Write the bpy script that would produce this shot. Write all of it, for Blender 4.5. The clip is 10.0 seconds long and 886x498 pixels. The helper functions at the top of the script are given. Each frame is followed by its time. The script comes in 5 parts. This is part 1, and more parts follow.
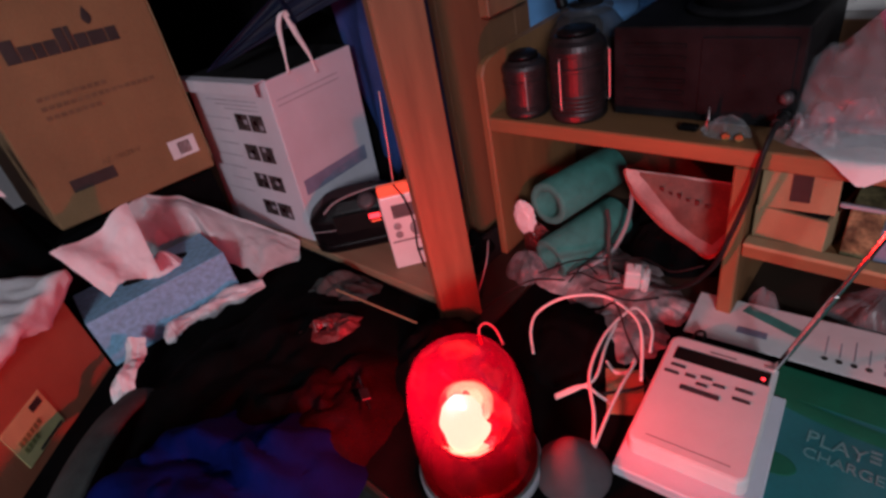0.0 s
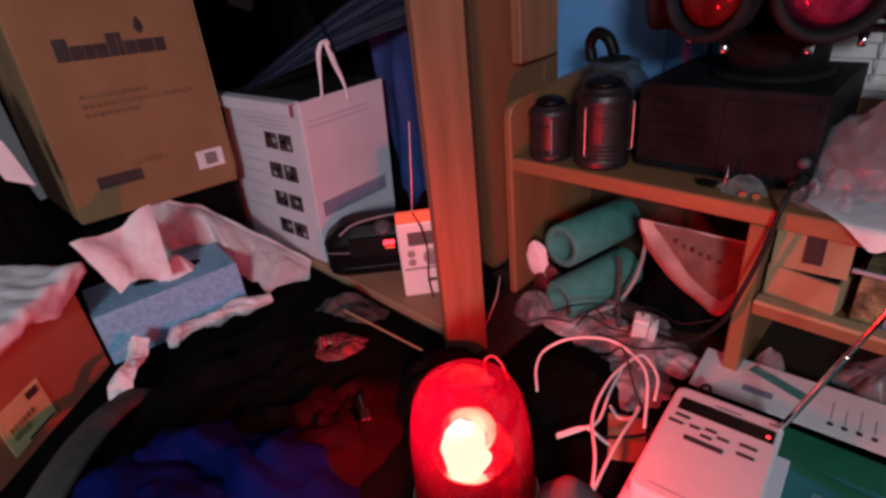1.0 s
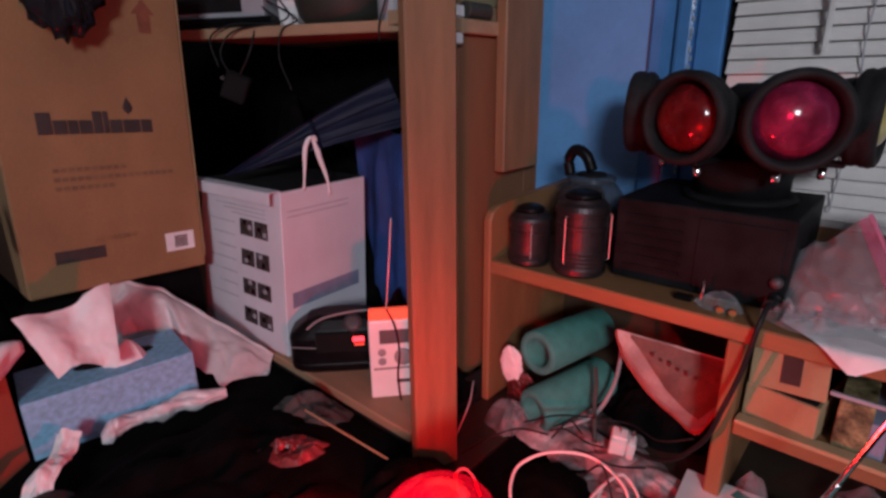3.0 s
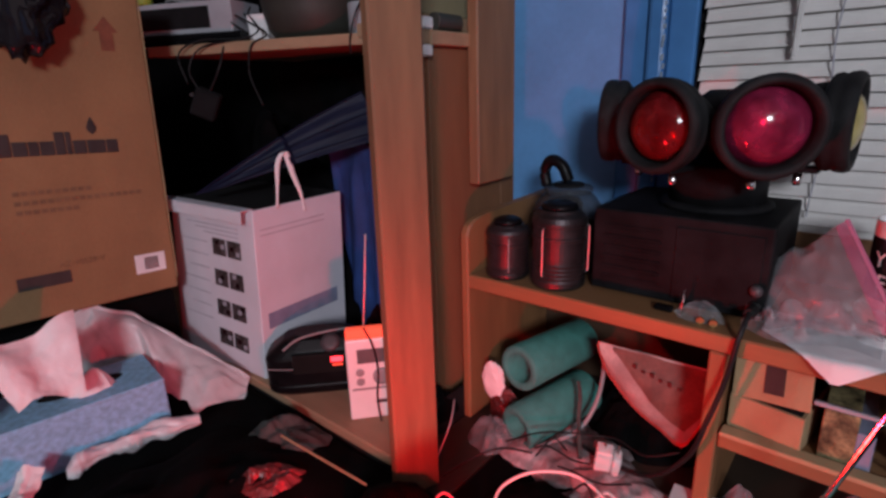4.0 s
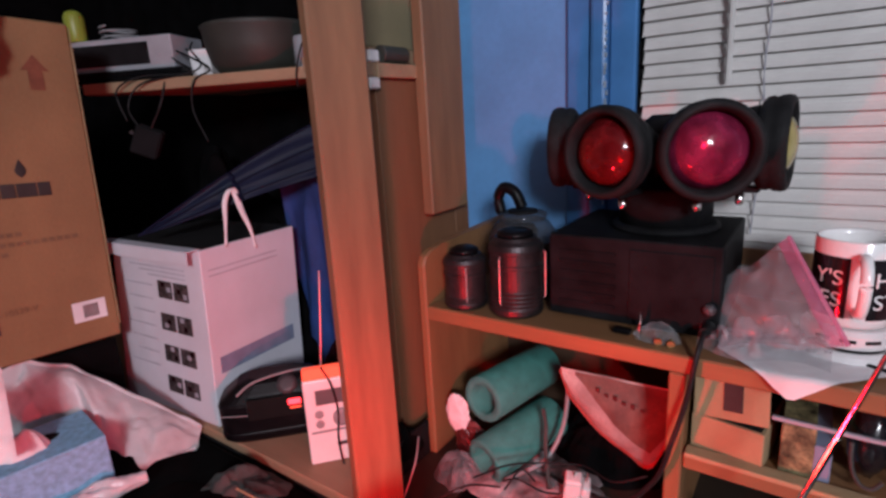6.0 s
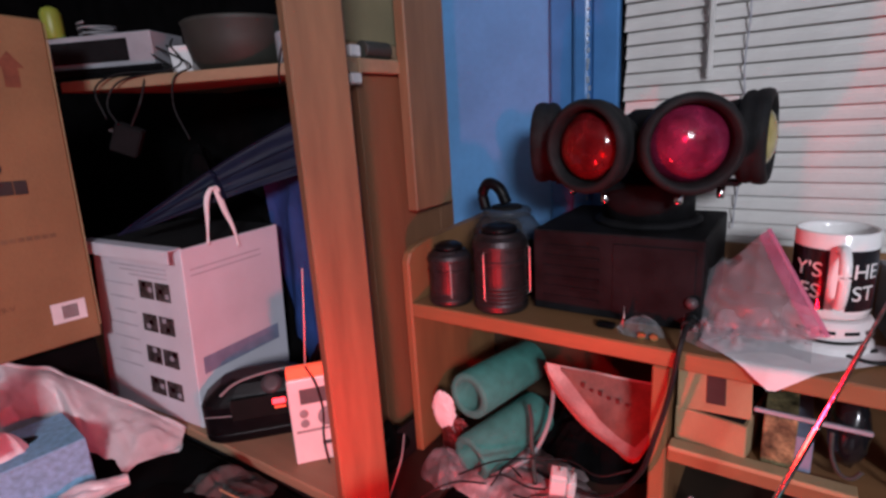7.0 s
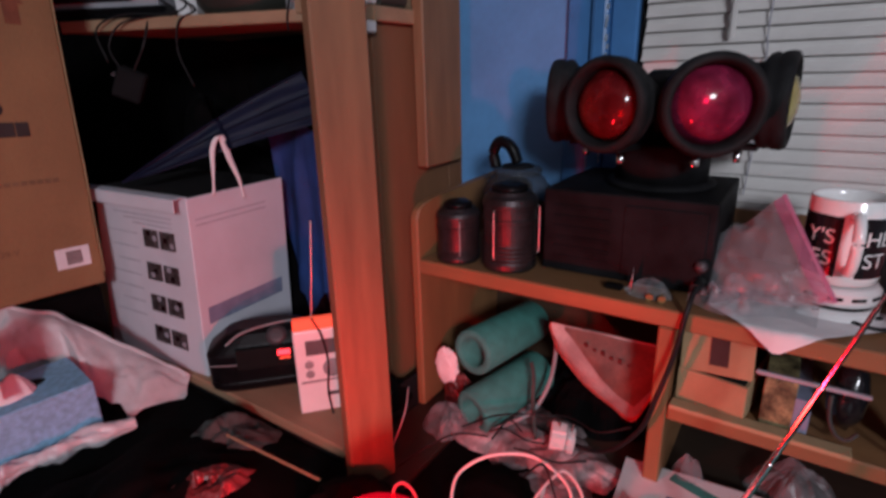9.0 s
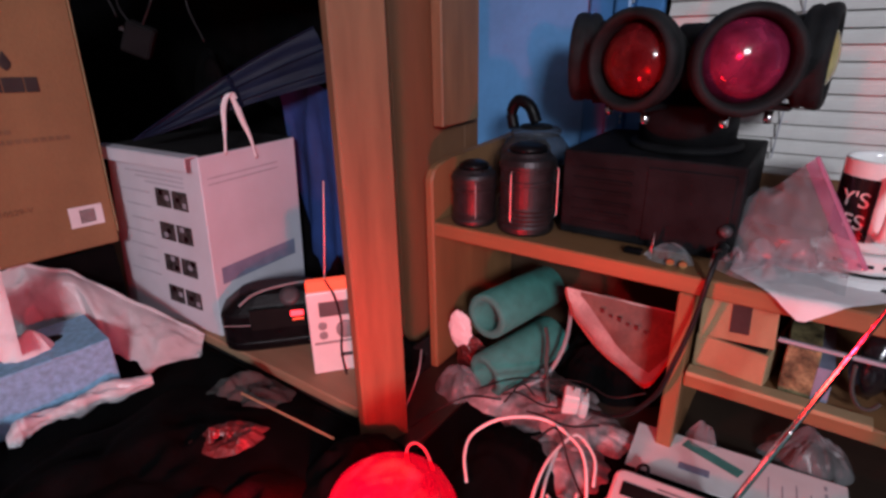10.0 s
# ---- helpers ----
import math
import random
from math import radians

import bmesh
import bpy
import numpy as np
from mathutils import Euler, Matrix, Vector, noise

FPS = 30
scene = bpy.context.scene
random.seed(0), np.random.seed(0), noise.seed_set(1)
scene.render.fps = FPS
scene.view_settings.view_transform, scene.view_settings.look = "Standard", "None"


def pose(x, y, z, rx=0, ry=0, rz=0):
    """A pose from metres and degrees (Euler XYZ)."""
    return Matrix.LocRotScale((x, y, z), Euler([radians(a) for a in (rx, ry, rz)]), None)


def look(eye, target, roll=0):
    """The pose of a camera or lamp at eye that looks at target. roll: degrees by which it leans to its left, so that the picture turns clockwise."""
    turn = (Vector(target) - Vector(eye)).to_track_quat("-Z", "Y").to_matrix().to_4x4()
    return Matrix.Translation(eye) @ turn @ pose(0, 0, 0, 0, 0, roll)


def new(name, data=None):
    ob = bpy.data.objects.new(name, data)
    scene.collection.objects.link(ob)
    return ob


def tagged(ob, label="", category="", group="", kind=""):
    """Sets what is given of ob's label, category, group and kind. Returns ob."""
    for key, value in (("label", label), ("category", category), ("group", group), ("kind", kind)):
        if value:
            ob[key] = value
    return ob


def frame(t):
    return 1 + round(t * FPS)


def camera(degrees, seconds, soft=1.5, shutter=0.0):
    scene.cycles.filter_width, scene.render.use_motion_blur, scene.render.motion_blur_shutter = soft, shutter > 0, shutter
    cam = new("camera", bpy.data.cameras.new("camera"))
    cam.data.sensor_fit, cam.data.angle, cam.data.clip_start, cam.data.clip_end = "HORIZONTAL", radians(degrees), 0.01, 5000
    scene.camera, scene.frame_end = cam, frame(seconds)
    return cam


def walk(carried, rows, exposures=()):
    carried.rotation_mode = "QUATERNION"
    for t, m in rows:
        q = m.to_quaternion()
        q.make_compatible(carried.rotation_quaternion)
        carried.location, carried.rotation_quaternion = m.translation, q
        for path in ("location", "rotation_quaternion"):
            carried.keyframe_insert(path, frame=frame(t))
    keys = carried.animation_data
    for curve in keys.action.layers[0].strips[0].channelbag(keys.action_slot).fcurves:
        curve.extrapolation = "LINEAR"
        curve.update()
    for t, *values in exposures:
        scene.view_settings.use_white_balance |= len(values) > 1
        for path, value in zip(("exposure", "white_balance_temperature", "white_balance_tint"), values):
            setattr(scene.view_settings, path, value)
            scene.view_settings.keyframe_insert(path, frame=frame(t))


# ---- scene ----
cam = camera(79.8, 10.0, soft=2.8, shutter=0.8)
PATH = [
    (0, (0.014, -0.006, 1.29), (1.138, 1.231, 0.191), -12.5),
    (0.5, (0.002, -0.006, 1.287), (1.141, 1.25, 0.226), -9.3),
    (1, (-0.017, -0.004, 1.279), (1.186, 1.278, 0.325), -6.2),
    (1.5, (-0.022, -0.013, 1.259), (1.281, 1.222, 0.379), -3.7),
    (2, (-0.028, -0.005, 1.259), (1.329, 1.198, 0.416), 2.3),
    (2.5, (-0.029, 0.02, 1.267), (1.371, 1.272, 0.579), 0.8),
    (4, (0.002, 0.02, 1.271), (1.463, 1.26, 0.698), -1.8),
    (4.5, (0.015, 0.029, 1.277), (1.507, 1.245, 0.735), -2.2),
    (5, (0.019, 0.032, 1.278), (1.545, 1.215, 0.757), -2.8),
    (5.5, (0.015, 0.028, 1.278), (1.569, 1.185, 0.78), -3.1),
    (7, (0.023, 0.019, 1.271), (1.618, 1.12, 0.778), -3.5),
    (7.5, (0.021, 0.018, 1.269), (1.624, 1.104, 0.77), -3.2),
    (8, (0.02, 0.018, 1.268), (1.63, 1.09, 0.758), -2.7),
    (8.5, (0.015, 0.021, 1.268), (1.626, 1.081, 0.74), -2.2),
    (9, (0.011, 0.035, 1.261), (1.582, 1.105, 0.639), -1.5),
    (9.5, (0.016, 0.045, 1.256), (1.551, 1.118, 0.554), -1.5),
    (10, (0.016, 0.046, 1.251), (1.528, 1.127, 0.512), -1.2),
]
walk(cam, [(t, look(eye, target, roll)) for t, eye, target, roll in PATH],
     exposures=[(0, -0.60), (0.5, -0.10), (1.0, -0.44), (1.5, -0.46), (2.0, -0.14), (2.5, -0.36), (4.0, -0.22), (4.5, 0.10), (5.0, -0.15), (5.5, 0.13), (7.0, 0.10), (7.5, -0.06), (8.5, 0.0), (9.0, -0.34), (9.5, -0.12), (10.0, -0.04)])

# ---- light ----
world = bpy.data.worlds.new("room_dark")
scene.world = world
world.use_nodes = True
world.node_tree.nodes["Background"].inputs[0].default_value = (0.02, 0.025, 0.04, 1)
world.node_tree.nodes["Background"].inputs[1].default_value = 0.2


def area_lamp(name, eye, target, size_x, size_y, watts, colour):
    lamp = bpy.data.lights.new(name, "AREA")
    lamp.shape, lamp.size, lamp.size_y, lamp.energy, lamp.color = "RECTANGLE", size_x, size_y, watts, colour
    ob = new(name, lamp)
    ob.matrix_world = look(eye, target)
    return ob


# daylight from a window in the wall behind the camera
area_lamp("window_light", (-1.93, -1.52, 2.08), (0.7, 0.35, 1.1), 0.5, 0.42, 66.0, (0.88, 0.90, 1.0))
BEACON = (0.255, 0.275)
bulb_light = bpy.data.lights.new("beacon_bulb_light", "POINT")
bulb_light.energy, bulb_light.color, bulb_light.shadow_soft_size = 8.5, (1.0, 0.085, 0.17), 0.012
new("beacon_bulb_light", bulb_light).location = (BEACON[0] - 0.016, BEACON[1] + 0.002, 0.884)

# ---- materials ----
def material(name, colour, rough=0.6, metal=0.0, vary=0.15, scale=30.0, bump=0.1, fine=250.0, stretch=(1, 1, 1), coat=0.0, sheen=0.0, dirt=0.0, spec=0.5):
    m = bpy.data.materials.new(name)
    m.use_nodes = True
    nt = m.node_tree
    n, l = nt.nodes, nt.links
    b = n["Principled BSDF"]
    b.inputs["Roughness"].default_value, b.inputs["Metallic"].default_value = rough, metal
    b.inputs["Coat Weight"].default_value, b.inputs["Sheen Weight"].default_value = coat, sheen
    b.inputs["Specular IOR Level"].default_value = spec if max(colour) > 0.02 else min(spec, 0.22)
    tc, mp = n.new("ShaderNodeTexCoord"), n.new("ShaderNodeMapping")
    mp.inputs["Scale"].default_value = stretch
    l.new(tc.outputs["Object"], mp.inputs["Vector"])
    big, small = n.new("ShaderNodeTexNoise"), n.new("ShaderNodeTexNoise")
    big.inputs["Scale"].default_value, big.inputs["Detail"].default_value = scale, 5
    small.inputs["Scale"].default_value, small.inputs["Detail"].default_value = fine, 3
    for t in (big, small):
        l.new(mp.outputs["Vector"], t.inputs["Vector"])
    ramp = n.new("ShaderNodeValToRGB")
    lo, hi = [max(0, c * (1 - vary)) for c in colour], [min(1, c * (1 + vary)) for c in colour]
    ramp.color_ramp.elements[0].position, ramp.color_ramp.elements[1].position = 0.32, 0.68
    ramp.color_ramp.elements[0].color, ramp.color_ramp.elements[1].color = (*lo, 1), (*hi, 1)
    l.new(big.outputs["Fac"], ramp.inputs["Fac"])
    mix = n.new("ShaderNodeMixRGB")
    mix.blend_type = "MULTIPLY"
    mix.inputs["Fac"].default_value = vary
    l.new(ramp.outputs["Color"], mix.inputs["Color1"])
    l.new(small.outputs["Fac"], mix.inputs["Color2"])
    out = mix.outputs["Color"]
    if dirt:
        spots, sr, dm = n.new("ShaderNodeTexNoise"), n.new("ShaderNodeValToRGB"), n.new("ShaderNodeMixRGB")
        spots.inputs["Scale"].default_value, spots.inputs["Detail"].default_value = scale * 0.6, 8
        l.new(tc.outputs["Object"], spots.inputs["Vector"])
        sr.color_ramp.elements[0].position, sr.color_ramp.elements[1].position = 0.52, 0.72
        sr.color_ramp.elements[1].color = (dirt, dirt, dirt, 1)
        l.new(spots.outputs["Fac"], sr.inputs["Fac"])
        l.new(sr.outputs["Color"], dm.inputs["Fac"])
        l.new(out, dm.inputs["Color1"])
        dm.inputs["Color2"].default_value = tuple(0.35 * c + 0.02 for c in colour) + (1,) if max(colour) > 0.05 else (0.045, 0.042, 0.04, 1)
        out = dm.outputs["Color"]
    l.new(out, b.inputs["Base Color"])
    if bump:
        bp = n.new("ShaderNodeBump")
        bp.inputs["Strength"].default_value, bp.inputs["Distance"].default_value = bump, 0.002
        l.new(small.outputs["Fac"], bp.inputs["Height"])
        l.new(bp.outputs["Normal"], b.inputs["Normal"])
    return m


def clear_sheet(name, colour, amount, rough=0.2):
    """Thin clear film: part see-through, part glossy and milky."""
    m = bpy.data.materials.new(name)
    m.use_nodes = True
    n, l = m.node_tree.nodes, m.node_tree.links
    b = n["Principled BSDF"]
    b.inputs["Base Color"].default_value, b.inputs["Roughness"].default_value = (*colour, 1), rough
    tr, mx = n.new("ShaderNodeBsdfTransparent"), n.new("ShaderNodeMixShader")
    tr.inputs["Color"].default_value = (*[min(1, 0.55 + 0.45 * c) for c in colour], 1)
    tx, rp = n.new("ShaderNodeTexNoise"), n.new("ShaderNodeMapRange")
    tx.inputs["Scale"].default_value, tx.inputs["Detail"].default_value = 55, 3
    tc = n.new("ShaderNodeTexCoord")
    l.new(tc.outputs["Object"], tx.inputs["Vector"])
    rp.inputs["From Min"].default_value, rp.inputs["From Max"].default_value = 0.3, 0.7
    rp.inputs["To Min"].default_value, rp.inputs["To Max"].default_value = max(0.05, amount - 0.03), min(1, amount + 0.05)
    l.new(tx.outputs["Fac"], rp.inputs["Value"])
    crinkle, bp = n.new("ShaderNodeTexNoise"), n.new("ShaderNodeBump")
    crinkle.inputs["Scale"].default_value, crinkle.inputs["Detail"].default_value = 42, 3
    bp.inputs["Strength"].default_value, bp.inputs["Distance"].default_value = 0.2, 0.002
    l.new(tc.outputs["Object"], crinkle.inputs["Vector"])
    l.new(crinkle.outputs["Fac"], bp.inputs["Height"])
    l.new(bp.outputs["Normal"], b.inputs["Normal"])
    l.new(rp.outputs["Result"], mx.inputs["Fac"])
    l.new(tr.outputs["BSDF"], mx.inputs[1])
    l.new(b.outputs["BSDF"], mx.inputs[2])
    l.new(mx.outputs["Shader"], n["Material Output"].inputs["Surface"])
    return m


def glowing(name, colour, strength):
    m = bpy.data.materials.new(name)
    m.use_nodes = True
    b = m.node_tree.nodes["Principled BSDF"]
    b.inputs["Base Color"].default_value = (*colour, 1)
    b.inputs["Emission Color"].default_value, b.inputs["Emission Strength"].default_value = (*colour, 1), strength
    return m


def wood(name, colour, along="z", rough=0.55, vary=0.13):
    s = {"x": (1.4, 11, 11), "y": (11, 1.4, 11), "z": (11, 11, 1.4)}[along]
    return material(name, colour, rough, vary=vary, scale=3.0, bump=0.12, fine=16.0, stretch=s, dirt=0.25)


WOOD_X, WOOD_Y, WOOD_Z = (wood("oak_" + a, (0.235, 0.116, 0.050), a) for a in "xyz")
DESK_TOP = wood("dark_stained_top", (0.030, 0.018, 0.012), "y", 0.6)
# oak hue darkened, so the colour holds the shade deep in the hutch
BACK_SHADED = wood("shaded_back_oak", (0.06, 0.030, 0.014), "y", 0.8)
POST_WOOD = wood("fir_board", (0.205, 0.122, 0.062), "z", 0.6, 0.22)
RAW_WOOD = wood("raw_plank", (0.34, 0.22, 0.13), "y", 0.75)
DARK_WOOD = wood("dark_panel", (0.19, 0.085, 0.04), "z", 0.7)
BLUE_WALL = material("blue_wall_paint", (0.13, 0.34, 0.66), 0.5, vary=0.14, scale=5, bump=0.3, fine=90, dirt=0.2)
BLUE_TRIM = material("glossy_blue_trim", (0.07, 0.22, 0.50), 0.25, vary=0.15, scale=12, bump=0.3, fine=40, coat=0.3)
CHIP = material("bare_chipped_paint", (0.30, 0.38, 0.48), 0.4, vary=0.3, scale=60)
PLASTER = material("dim_plaster", (0.30, 0.29, 0.30), 0.9, vary=0.1, scale=4)
CEILING = material("ceiling_paint", (0.5, 0.5, 0.5), 0.9, vary=0.05, scale=4)
CARPET = material("dark_carpet", (0.06, 0.055, 0.06), 0.95, vary=0.4, scale=60, bump=0.6)
# near-black: dark small parts, also stands for shade in gaps and openings
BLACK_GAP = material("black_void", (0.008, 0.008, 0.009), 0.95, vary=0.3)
SLAT = material("vinyl_slat", (0.60, 0.59, 0.57), 0.45, vary=0.08, scale=14, bump=0.04, dirt=0.2)
BLACK_PLASTIC = material("black_plastic", (0.0045, 0.0045, 0.0055), 0.38, vary=0.3, scale=60, bump=0.15, dirt=0.05, spec=0.14)
BLACK_METAL = material("black_painted_steel", (0.012, 0.012, 0.0135), 0.6, vary=0.4, scale=25, bump=0.25, fine=400, dirt=0.05, spec=0.05)
BLACK_RUBBER = material("black_rubber", (0.017, 0.017, 0.018), 0.65, vary=0.3, scale=40, bump=0.2, dirt=0.10, spec=0.1)
BRONZE = material("gunmetal_lantern", (0.055, 0.047, 0.050), 0.44, 0.75, vary=0.3, scale=50, bump=0.1)
WIRE = material("dull_steel_wire", (0.50, 0.49, 0.49), 0.42, 0.5, vary=0.1)
CHROME = material("chrome", (0.75, 0.74, 0.72), 0.15, 1.0, vary=0.1)
WHITE_PLASTIC = material("white_plastic", (0.72, 0.70, 0.70), 0.38, vary=0.05, scale=20, bump=0.04, dirt=0.06)
CERAMIC = material("white_ceramic", (0.8, 0.79, 0.78), 0.15, vary=0.04, coat=0.5, bump=0.0)
BLACK_GLAZE = material("black_glaze", (0.01, 0.01, 0.012), 0.18, vary=0.1, coat=0.5, bump=0.0)
CARDBOARD = material("brown_cardboard", (0.27, 0.150, 0.068), 0.85, vary=0.2, scale=6, bump=0.3, stretch=(1, 1, 0.6), dirt=0.34)
ORANGE_CARD = material("reddish_cardboard", (0.42, 0.145, 0.075), 0.85, vary=0.14, scale=8, bump=0.2, dirt=0.2)
TAN_CARD = material("tan_cardboard", (0.36, 0.25, 0.135), 0.85, vary=0.14, scale=14, bump=0.2, dirt=0.15)
WHITE_CARD = material("white_printed_carton", (0.63, 0.63, 0.69), 0.6, vary=0.07, scale=9, bump=0.06, dirt=0.10)
GREY_PRINT = material("grey_print", (0.34, 0.34, 0.39), 0.6, vary=0.1)
PALE_PRINT = material("pale_grey_print", (0.46, 0.46, 0.52), 0.6, vary=0.12)
BLUE_PRINT = material("slate_blue_print", (0.22, 0.25, 0.36), 0.6, vary=0.15)
OLIVE_INK = material("olive_green_ink", (0.22, 0.23, 0.08), 0.7, vary=0.2)
INK = material("dark_ink", (0.035, 0.028, 0.026), 0.7, vary=0.3)
RED_BROWN_INK = material("faded_red_ink", (0.22, 0.070, 0.035), 0.8, vary=0.3)
BROWN_INK = material("brown_ink", (0.20, 0.115, 0.06), 0.8, vary=0.3)
PHOTO = material("dark_photo_print", (0.09, 0.07, 0.075), 0.5, vary=0.95, scale=120, fine=300)
PAPER = material("white_paper", (0.72, 0.71, 0.72), 0.85, vary=0.08, scale=14, bump=0.25, fine=60)
SCRAPS = material("mixed_wrapper_paper", (0.40, 0.34, 0.35), 0.75, vary=0.7, scale=34, bump=0.4, fine=90, dirt=0.9)
TISSUE = material("white_tissue", (0.78, 0.76, 0.77), 0.95, vary=0.06, scale=30, bump=0.35, fine=150)
YELLOW_LABEL = material("yellow_label", (0.62, 0.60, 0.28), 0.6, vary=0.08)
BLUE_CARD = material("speckled_blue_carton", (0.24, 0.49, 0.70), 0.6, vary=0.2, scale=120, bump=0.1, fine=500)
FILM = clear_sheet("clear_bag_film", (0.66, 0.67, 0.70), 0.15, 0.24)
MILKY = clear_sheet("milky_bag_film", (0.80, 0.78, 0.80), 0.62, 0.30)
PINK_FILM = clear_sheet("pink_zip_film", (0.70, 0.22, 0.36), 0.5, 0.3)
PINK_HAZE = clear_sheet("pink_tinted_film", (0.72, 0.20, 0.36), 0.26, 0.3)
GLASS = clear_sheet("smoky_glass", (0.12, 0.12, 0.13), 0.28, 0.06)
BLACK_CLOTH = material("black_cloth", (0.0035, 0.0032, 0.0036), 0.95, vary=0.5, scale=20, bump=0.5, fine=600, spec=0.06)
NAVY_CLOTH = material("navy_nylon", (0.008, 0.011, 0.030), 0.5, vary=0.2, scale=14, bump=0.2, fine=300, spec=0.12)
BLUE_CLOTH = material("royal_blue_cloth", (0.0025, 0.007, 0.085), 0.9, vary=0.3, scale=18, bump=0.5, fine=500, spec=0.05)
BLUE_SHEET = material("bright_blue_cloth", (0.015, 0.045, 0.19), 0.8, vary=0.3, scale=12, bump=0.3)
MAUVE_GREY = material("mauve_grey_plastic", (0.085, 0.072, 0.078), 0.95, vary=0.12, scale=30, dirt=0.15)
GREY_CLOTH = material("grey_canvas", (0.055, 0.060, 0.056), 0.9, vary=0.3, scale=30, bump=0.4)
RED_CLOTH = material("dark_red_cloth", (0.016, 0.001, 0.003), 0.7, vary=0.5, scale=18, bump=0.5, spec=0.05)
RED_WRAP = material("red_wrapper", (0.11, 0.022, 0.022), 0.35, vary=0.5, scale=40, bump=0.3)
TEAL_FOAM = material("teal_foam", (0.045, 0.25, 0.215), 0.9, vary=0.16, scale=50, bump=0.35, fine=700)
TEAL_CARD = material("teal_glossy_carton", (0.025, 0.20, 0.22), 0.35, vary=0.2, scale=10, bump=0.05)
GREEN_CARD = material("green_glossy_carton", (0.012, 0.16, 0.09), 0.35, vary=0.2, scale=20, bump=0.05)
TEAL_TEXT = material("pale_teal_print", (0.16, 0.34, 0.34), 0.5, vary=0.1)
SACK = material("white_red_sack", (0.50, 0.42, 0.39), 0.7, vary=0.35, scale=16, bump=0.2)
SACK_PRINT = material("brown_red_sack_print", (0.20, 0.085, 0.065), 0.7, vary=0.4, scale=26, bump=0.2)
RED_PRINT = material("red_print", (0.50, 0.06, 0.05), 0.55, vary=0.3, scale=30)
CABLE_WHITE = material("white_cable", (0.66, 0.63, 0.62), 0.5, vary=0.08)
CABLE_BLACK = material("black_cable", (0.012, 0.012, 0.013), 0.5, vary=0.2)
POT_GREY = material("grey_green_bowl", (0.034, 0.036, 0.030), 0.6, vary=0.2, scale=15, bump=0.1)
BEIGE_BOX = material("drab_box", (0.25, 0.21, 0.12), 0.8, vary=0.15, scale=8)
GREY_BOX = material("grey_case", (0.36, 0.36, 0.39), 0.5, vary=0.15, scale=12, dirt=0.2)
SCREEN = material("dull_lcd", (0.11, 0.11, 0.115), 0.3, vary=0.15)
DARK_SCREEN = material("black_lcd", (0.012, 0.012, 0.012), 0.15, vary=0.1)
BUTTON = material("dark_button", (0.06, 0.055, 0.06), 0.5, vary=0.2)
GREY_BUTTON = material("grey_button", (0.26, 0.25, 0.26), 0.5, vary=0.1)
LIME = material("lime_plastic", (0.26, 0.31, 0.04), 0.4, vary=0.1)
BRASS = material("brass_tip", (0.75, 0.5, 0.22), 0.3, 0.9, vary=0.2)
YELLOW_BOOK = material("yellow_print", (0.27, 0.24, 0.12), 0.5, vary=0.9, scale=55)
def tinted_lens(name, colour, milk=0.30):
    """Coloured see-through lens with a milky part and a glossy skin."""
    m = bpy.data.materials.new(name)
    m.use_nodes = True
    n, l = m.node_tree.nodes, m.node_tree.links
    b = n["Principled BSDF"]
    b.inputs["Base Color"].default_value, b.inputs["Roughness"].default_value = (*colour, 1), 0.12
    b.inputs["Coat Weight"].default_value, b.inputs["Coat Roughness"].default_value = 0.7, 0.06
    tr, mx = n.new("ShaderNodeBsdfTransparent"), n.new("ShaderNodeMixShader")
    tr.inputs["Color"].default_value = (*[min(1.0, 0.004 + 1.5 * c) for c in colour], 1)
    dust, ramp = n.new("ShaderNodeTexNoise"), n.new("ShaderNodeMapRange")
    dust.inputs["Scale"].default_value, dust.inputs["Detail"].default_value = 38, 5
    ramp.inputs["From Min"].default_value, ramp.inputs["From Max"].default_value = 0.35, 0.7
    ramp.inputs["To Min"].default_value, ramp.inputs["To Max"].default_value = milk - 0.12, milk + 0.18
    l.new(n.new("ShaderNodeTexCoord").outputs["Object"], dust.inputs["Vector"])
    l.new(dust.outputs["Fac"], ramp.inputs["Value"])
    l.new(ramp.outputs["Result"], mx.inputs["Fac"])
    l.new(tr.outputs["BSDF"], mx.inputs[1])
    l.new(b.outputs["BSDF"], mx.inputs[2])
    l.new(mx.outputs["Shader"], n["Material Output"].inputs["Surface"])
    return m


LENS_RED = tinted_lens("red_lens", (0.27, 0.014, 0.018), 0.36)
LENS_MAGENTA = tinted_lens("magenta_lens", (0.56, 0.040, 0.13), 0.30)
LENS_YELLOW = tinted_lens("yellow_lens", (0.55, 0.46, 0.16), 0.6)
DISH = material("dull_silver_dish", (0.62, 0.60, 0.60), 0.22, 1.0, vary=0.25, scale=40, bump=0.25, fine=120)
LED = glowing("red_led", (1.0, 0.035, 0.05), 4.5)
BULB = glowing("lit_filament", (1.0, 0.72, 0.22), 55.0)
STATUS = glowing("red_status_bar", (1.0, 0.10, 0.05), 0.9)


